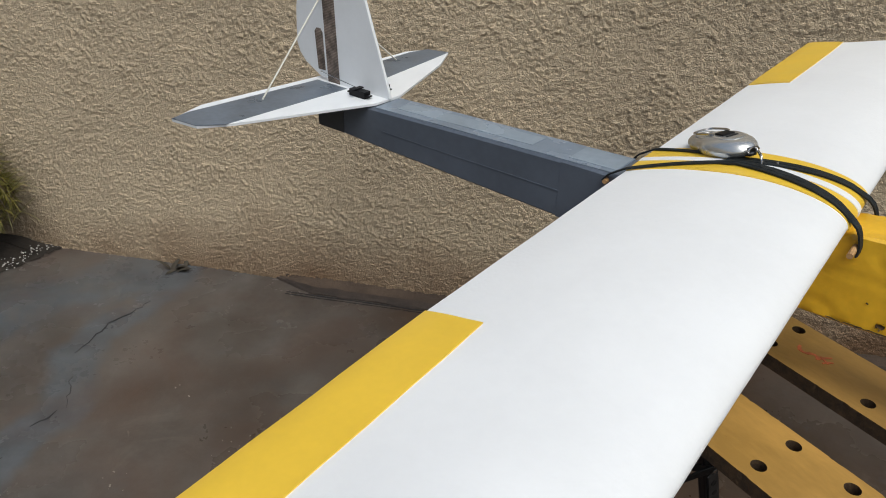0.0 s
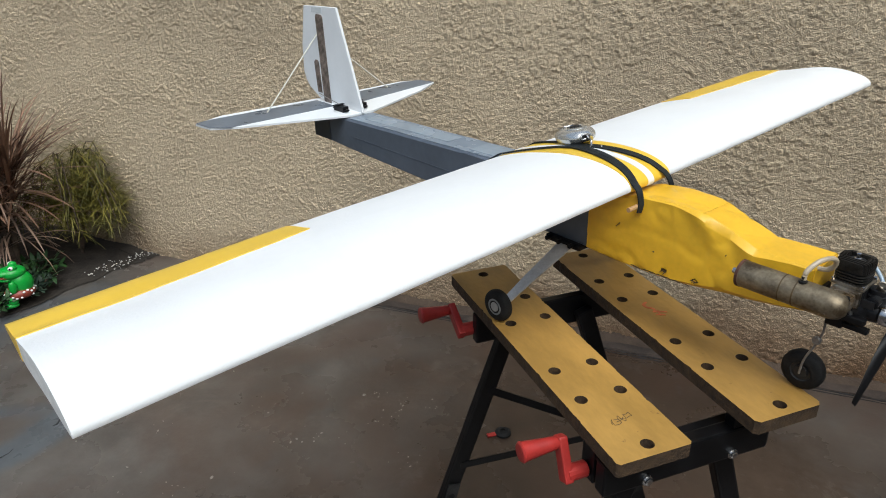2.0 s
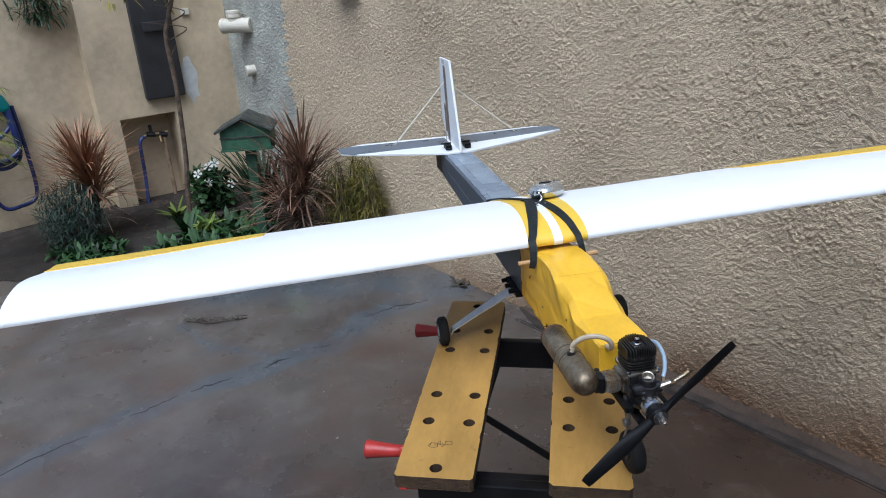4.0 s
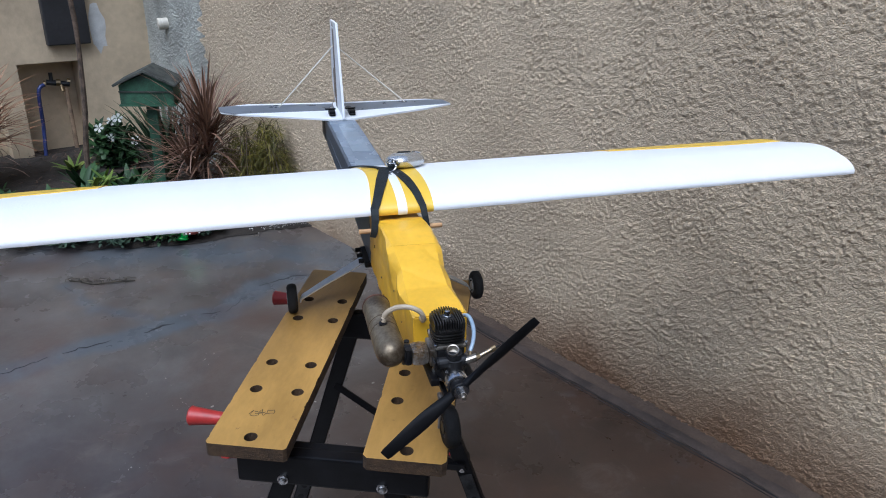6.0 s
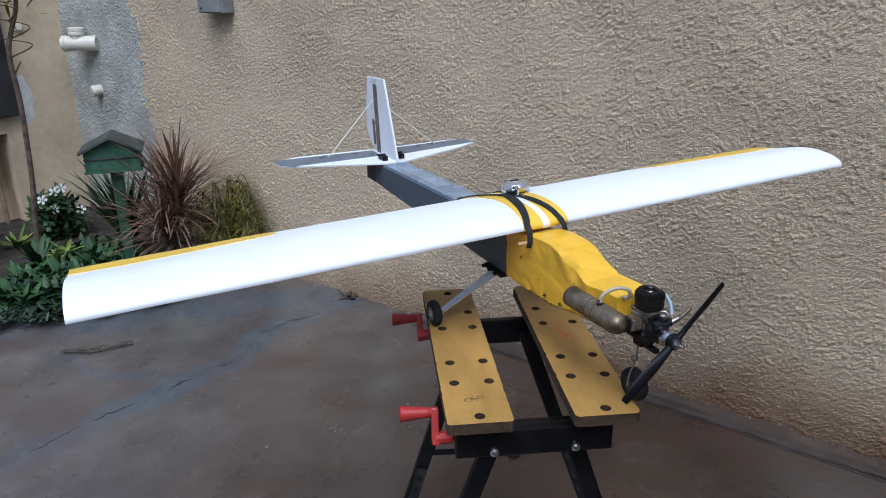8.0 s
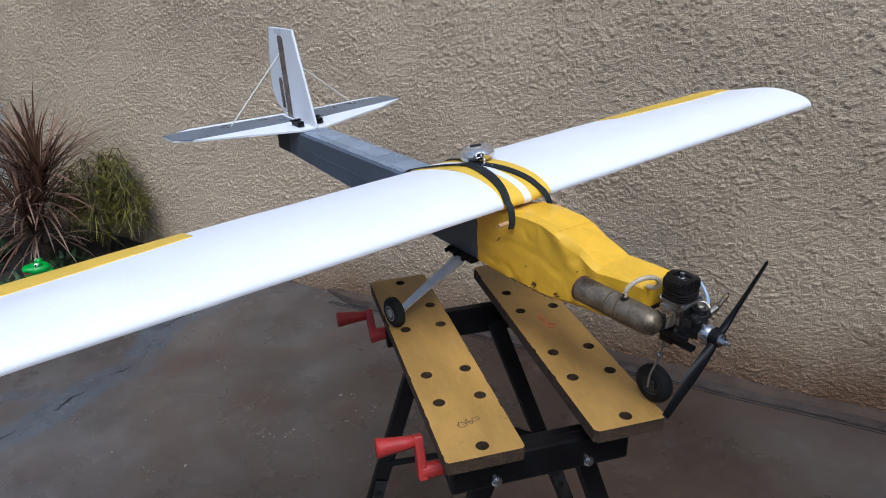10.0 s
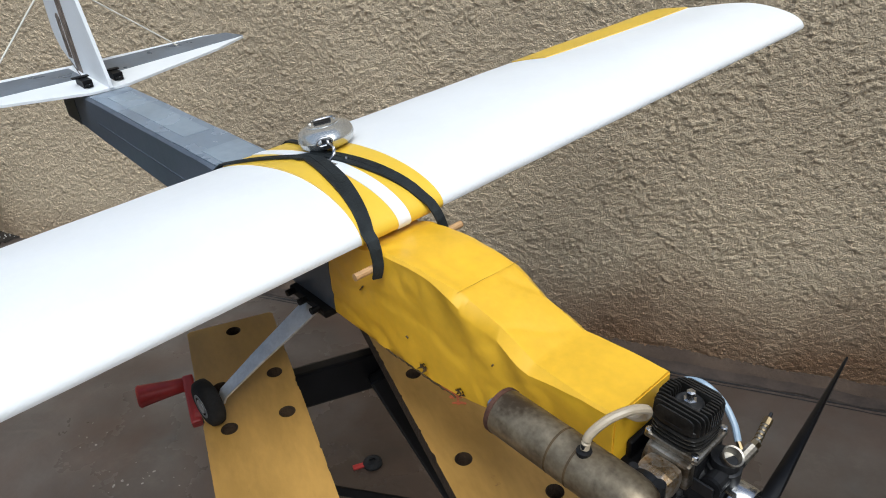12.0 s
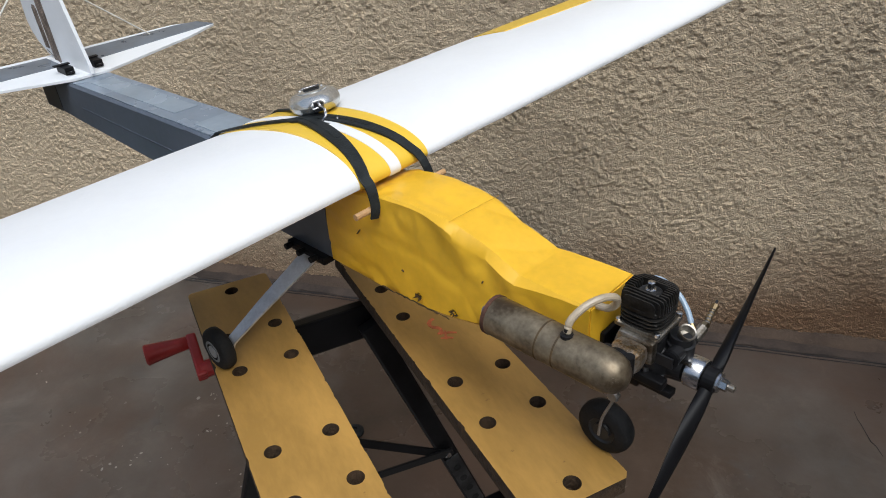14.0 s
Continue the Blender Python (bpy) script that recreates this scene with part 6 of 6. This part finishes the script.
for i, c in enumerate([(-2.93, 1.73, 0.36), (-2.95, 1.62, 0.31), (-2.92, 1.67, 0.25), (-2.88, 1.80, 0.22), (-2.96, 1.70, 0.34)]):
    flower(c, i)

sap = thing("sapling", "thin bare sapling trunk in front of the meter cabinet", "tree")
part("trunk", tube([(-2.75, 1.46, 0.02), (-2.75, 1.475, 0.25), (-2.75, 1.503, 0.45), (-2.75, 1.52, 0.68), (-2.75, 1.53, 0.92), (-2.75, 1.525, 1.15), (-2.75, 1.56, 1.27), (-2.75, 1.61, 1.40), (-2.76, 1.64, 1.62)], 0.016, 8, radii=(0.016, 0.011)), "bark", sap)
r9 = random.Random(9)
for k in range(7):
    z = 1.05 + 0.09 * k
    part("branch", tube([(-2.75, 1.53 + 0.16 * max(0, z - 1.15), z), (-2.73, 1.55 + r9.uniform(-.08, .12), z + 0.06), (-2.71, 1.58 + r9.uniform(-.15, .2), z + 0.10 + r9.uniform(-.05, .06))], 0.004, 5, radii=(0.005, 0.0015)), "bark", sap)
bm = bmesh.new()
for k in range(160):
    blade(bm, (-2.76 + r9.gauss(0, 0.09), 1.44 + r9.gauss(0, 0.17), 1.50 + r9.gauss(0, 0.07)), r9.uniform(0, 6.28), r9.uniform(-.8, .6), 0.09, 0.012, 0.8, 0.2, 3)
part("crown", bm, "olive", sap)

# white pebbles along the bed's tip
bm = bmesh.new()
rp = random.Random(31)
for k in range(95):
    t = rp.random()
    x = -1.51 - 0.08 * t + rp.gauss(0, 0.025)
    y = 2.15 - 0.26 * t + rp.gauss(0, 0.02)
    s = rp.uniform(0.0015, 0.0045)
    bmesh.ops.create_icosphere(bm, subdivisions=1, radius=s, matrix=Matrix.Translation((x - 0.03, y, 0.018 + s * 0.3)) @ Matrix.Diagonal((1, rp.uniform(.6, 1), 0.6, 1)))
tagged(part("pebbles", bm, "pebble"), "scattered white pebbles on dark soil", "pebbles", kind="stuff")

# dead leaves and bits on the soil
rl = random.Random(51)
bm = bmesh.new()
for k in range(520):
    u, v = rl.random(), rl.random() ** 0.7
    ex, ey = EDGE[0][0] + (EDGE[-1][0] - EDGE[0][0]) * u, EDGE[0][1] + (EDGE[-1][1] - EDGE[0][1]) * u
    s = 0.12 + 0.88 * v
    x, y = -3.45 + (ex + 3.45) * (1 - s * 0.8), 2.1 + (ey - 2.1) * (1 - s * 0.8)
    blade(bm, (x, y, 0.055 + rl.random() * 0.02), rl.uniform(0, 6.28), rl.uniform(-0.3, 0.5), rl.uniform(0.02, 0.06), rl.uniform(0.002, 0.008), rl.uniform(-0.4, 1.2), 0.3, 3)
tagged(part("leaf_litter", bm, "litter"), "scattered dead leaves on the dark soil", "leaf litter", kind="stuff")

# painted garden ornaments, plain shapes


def ball(bm, c, s, idx, seg=16):
    n0 = len(bm.faces)
    bmesh.ops.create_uvsphere(bm, u_segments=seg, v_segments=seg // 2 + 2, radius=1, matrix=Matrix.Translation(c) @ Matrix.Diagonal((*s, 1)))
    bm.faces.ensure_lookup_table()
    for f in list(bm.faces)[n0:]:
        f.material_index = idx
        f.smooth = True


bm = bmesh.new()
ball(bm, (-0.012, 0, 0.092), (0.034, 0.036, 0.052), 0)
ball(bm, (0.002, 0, 0.140), (0.036, 0.036, 0.026), 0)
ball(bm, (0.020, 0, 0.145), (0.030, 0.030, 0.017), 0)
ball(bm, (0.018, 0, 0.118), (0.026, 0.024, 0.010), 0)
ball(bm, (0.018, 0, 0.130), (0.0285, 0.028, 0.007), 1, 12)
for s in (-1, 1):
    ball(bm, (-0.002, 0.017 * s, 0.164), (0.012, 0.011, 0.0125), 0, 10)
    ball(bm, (0.003, 0.0245 * s, 0.166), (0.0075, 0.0055, 0.008), 2, 10)
    ball(bm, (0.005, 0.0285 * s, 0.166), (0.0035, 0.0025, 0.004), 3, 8)
    ball(bm, (0.030, 0.024 * s, 0.012), (0.026, 0.014, 0.010), 0, 10)
    ball(bm, (0.018, 0.026 * s, 0.032), (0.014, 0.012, 0.022), 0, 10)
    ball(bm, (0.010, 0.034 * s, 0.090), (0.012, 0.008, 0.026), 0, 10)
ball(bm, (-0.004, 0, 0.054), (0.042, 0.044, 0.027), 1)
for k in range(26):
    a, e = k * 2.4, -0.4 + 1.0 * ((k * 7) % 11) / 11
    ball(bm, (-0.004 + 0.0415 * math.cos(a) * math.cos(e), 0.0435 * math.sin(a) * math.cos(e), 0.054 + 0.0265 * math.sin(e)), (0.0042, 0.0042, 0.0042), 2, 6)
frog = part("garden_ornament", bm, ["frog_green", "orn_red", "petal", "black"])
frog.matrix_world = pose(-1.67, 1.596, 0.020, 0, 0, -128) @ Matrix.Diagonal((1.32, 1.15, 1.0, 1.0))
tagged(frog, "bright green and red spotted painted garden ornament", "ornament")
bm = bmesh.new()
ball(bm, (0, 0, 0.06), (0.055, 0.05, 0.05), 0)
ball(bm, (0.035, -0.02, 0.035), (0.035, 0.03, 0.032), 1)
ball(bm, (0, 0.0, 0.02), (0.05, 0.05, 0.03), 0)
orn = part("garden_ornament", bm, ["orn_blue", "orn_skin"])
orn.matrix_world = pose(-1.90, 1.42, 0.01, 0, 0, -20)
tagged(orn, "small sky-blue painted garden ornament", "ornament")

# litter on the floor
tw = thing("dry_twig", "dry twig with shrivelled leaves on the floor", "twig")
r7 = random.Random(7)
bm = tube([(-1.583, 1.003, 0.004), (-1.53, 1.04, 0.008), (-1.48, 1.075, 0.006), (-1.44, 1.15, 0.010), (-1.41, 1.222, 0.006)], 0.0032, 6)
for k in range(22):
    t = k / 21
    x, y = -1.575 + 0.16 * t, 1.005 + 0.205 * t ** 1.15
    bm = tube([(x, y, 0.006), (x + r7.uniform(-.02, .02), y + r7.uniform(-.018, .018), 0.016), (x + r7.uniform(-.03, .03), y + r7.uniform(-.026, .026), 0.012)], 0.0016, 5, bm, 3)
part("stem", bm, "dry", tw)
db = thing("dead_leaf", "crumpled dead leaf by the wall", "leaf")
bm = bmesh.new()
for k in range(7):
    blade(bm, (-0.99 + r7.uniform(-.03, .03), 2.14 + r7.uniform(-.02, .02), 0.004), r7.uniform(0, 6.28), r7.uniform(0.2, 1.0), 0.06, 0.014, 1.2, 0.3, 4)
part("leaf", bm, "dry", db)

# raised cap shape added in place of a dark lined floor stain
cap = thing("stain_cap", "dark cap shape standing in for a floor stain, with a red chip", "cap")
part("cap", lathe([(0.024, 0.0), (0.024, 0.006), (0.016, 0.012), (0.008, 0.012), (0.008, 0.006)], Matrix.Translation((0.345, 1.535, 0.001)), 18), "rubber", cap)
part("chip", box(-0.016, -0.007, 0, 0.016, 0.007, 0.006, 0.002, m=pose(0.318, 1.515, 0.001, 0, 0, 40)), "red", cap, "dull red plastic chip")

hang = thing("hanging_plant", "dark leafy plant hanging over the top of the cream wall", "plant")
rh = random.Random(61)
bm = bmesh.new()
for k in range(220):
    blade(bm, (WEST + 0.02 + rh.random() * 0.10, 1.06 + rh.gauss(0, 0.07), 1.42 + rh.uniform(-0.13, 0.10)), rh.uniform(-1.6, 1.6), rh.uniform(-1.2, 0.4), rh.uniform(0.05, 0.11), 0.010, rh.uniform(0.2, 1.2), 0.2, 3)
part("leaves", bm, "strapgreen", hang)
bs = None
for k in range(6):
    y = 1.0 + 0.025 * k
    bs = tube([(WEST - 0.02, y, 1.752), (WEST + 0.03, y + 0.01, 1.72), (WEST + 0.05, y + rh.uniform(-.03, .03), 1.55), (WEST + 0.06, y + rh.uniform(-.05, .05), 1.33)], 0.004, 5, bs)
part("branchwork", bs, "bark", hang)
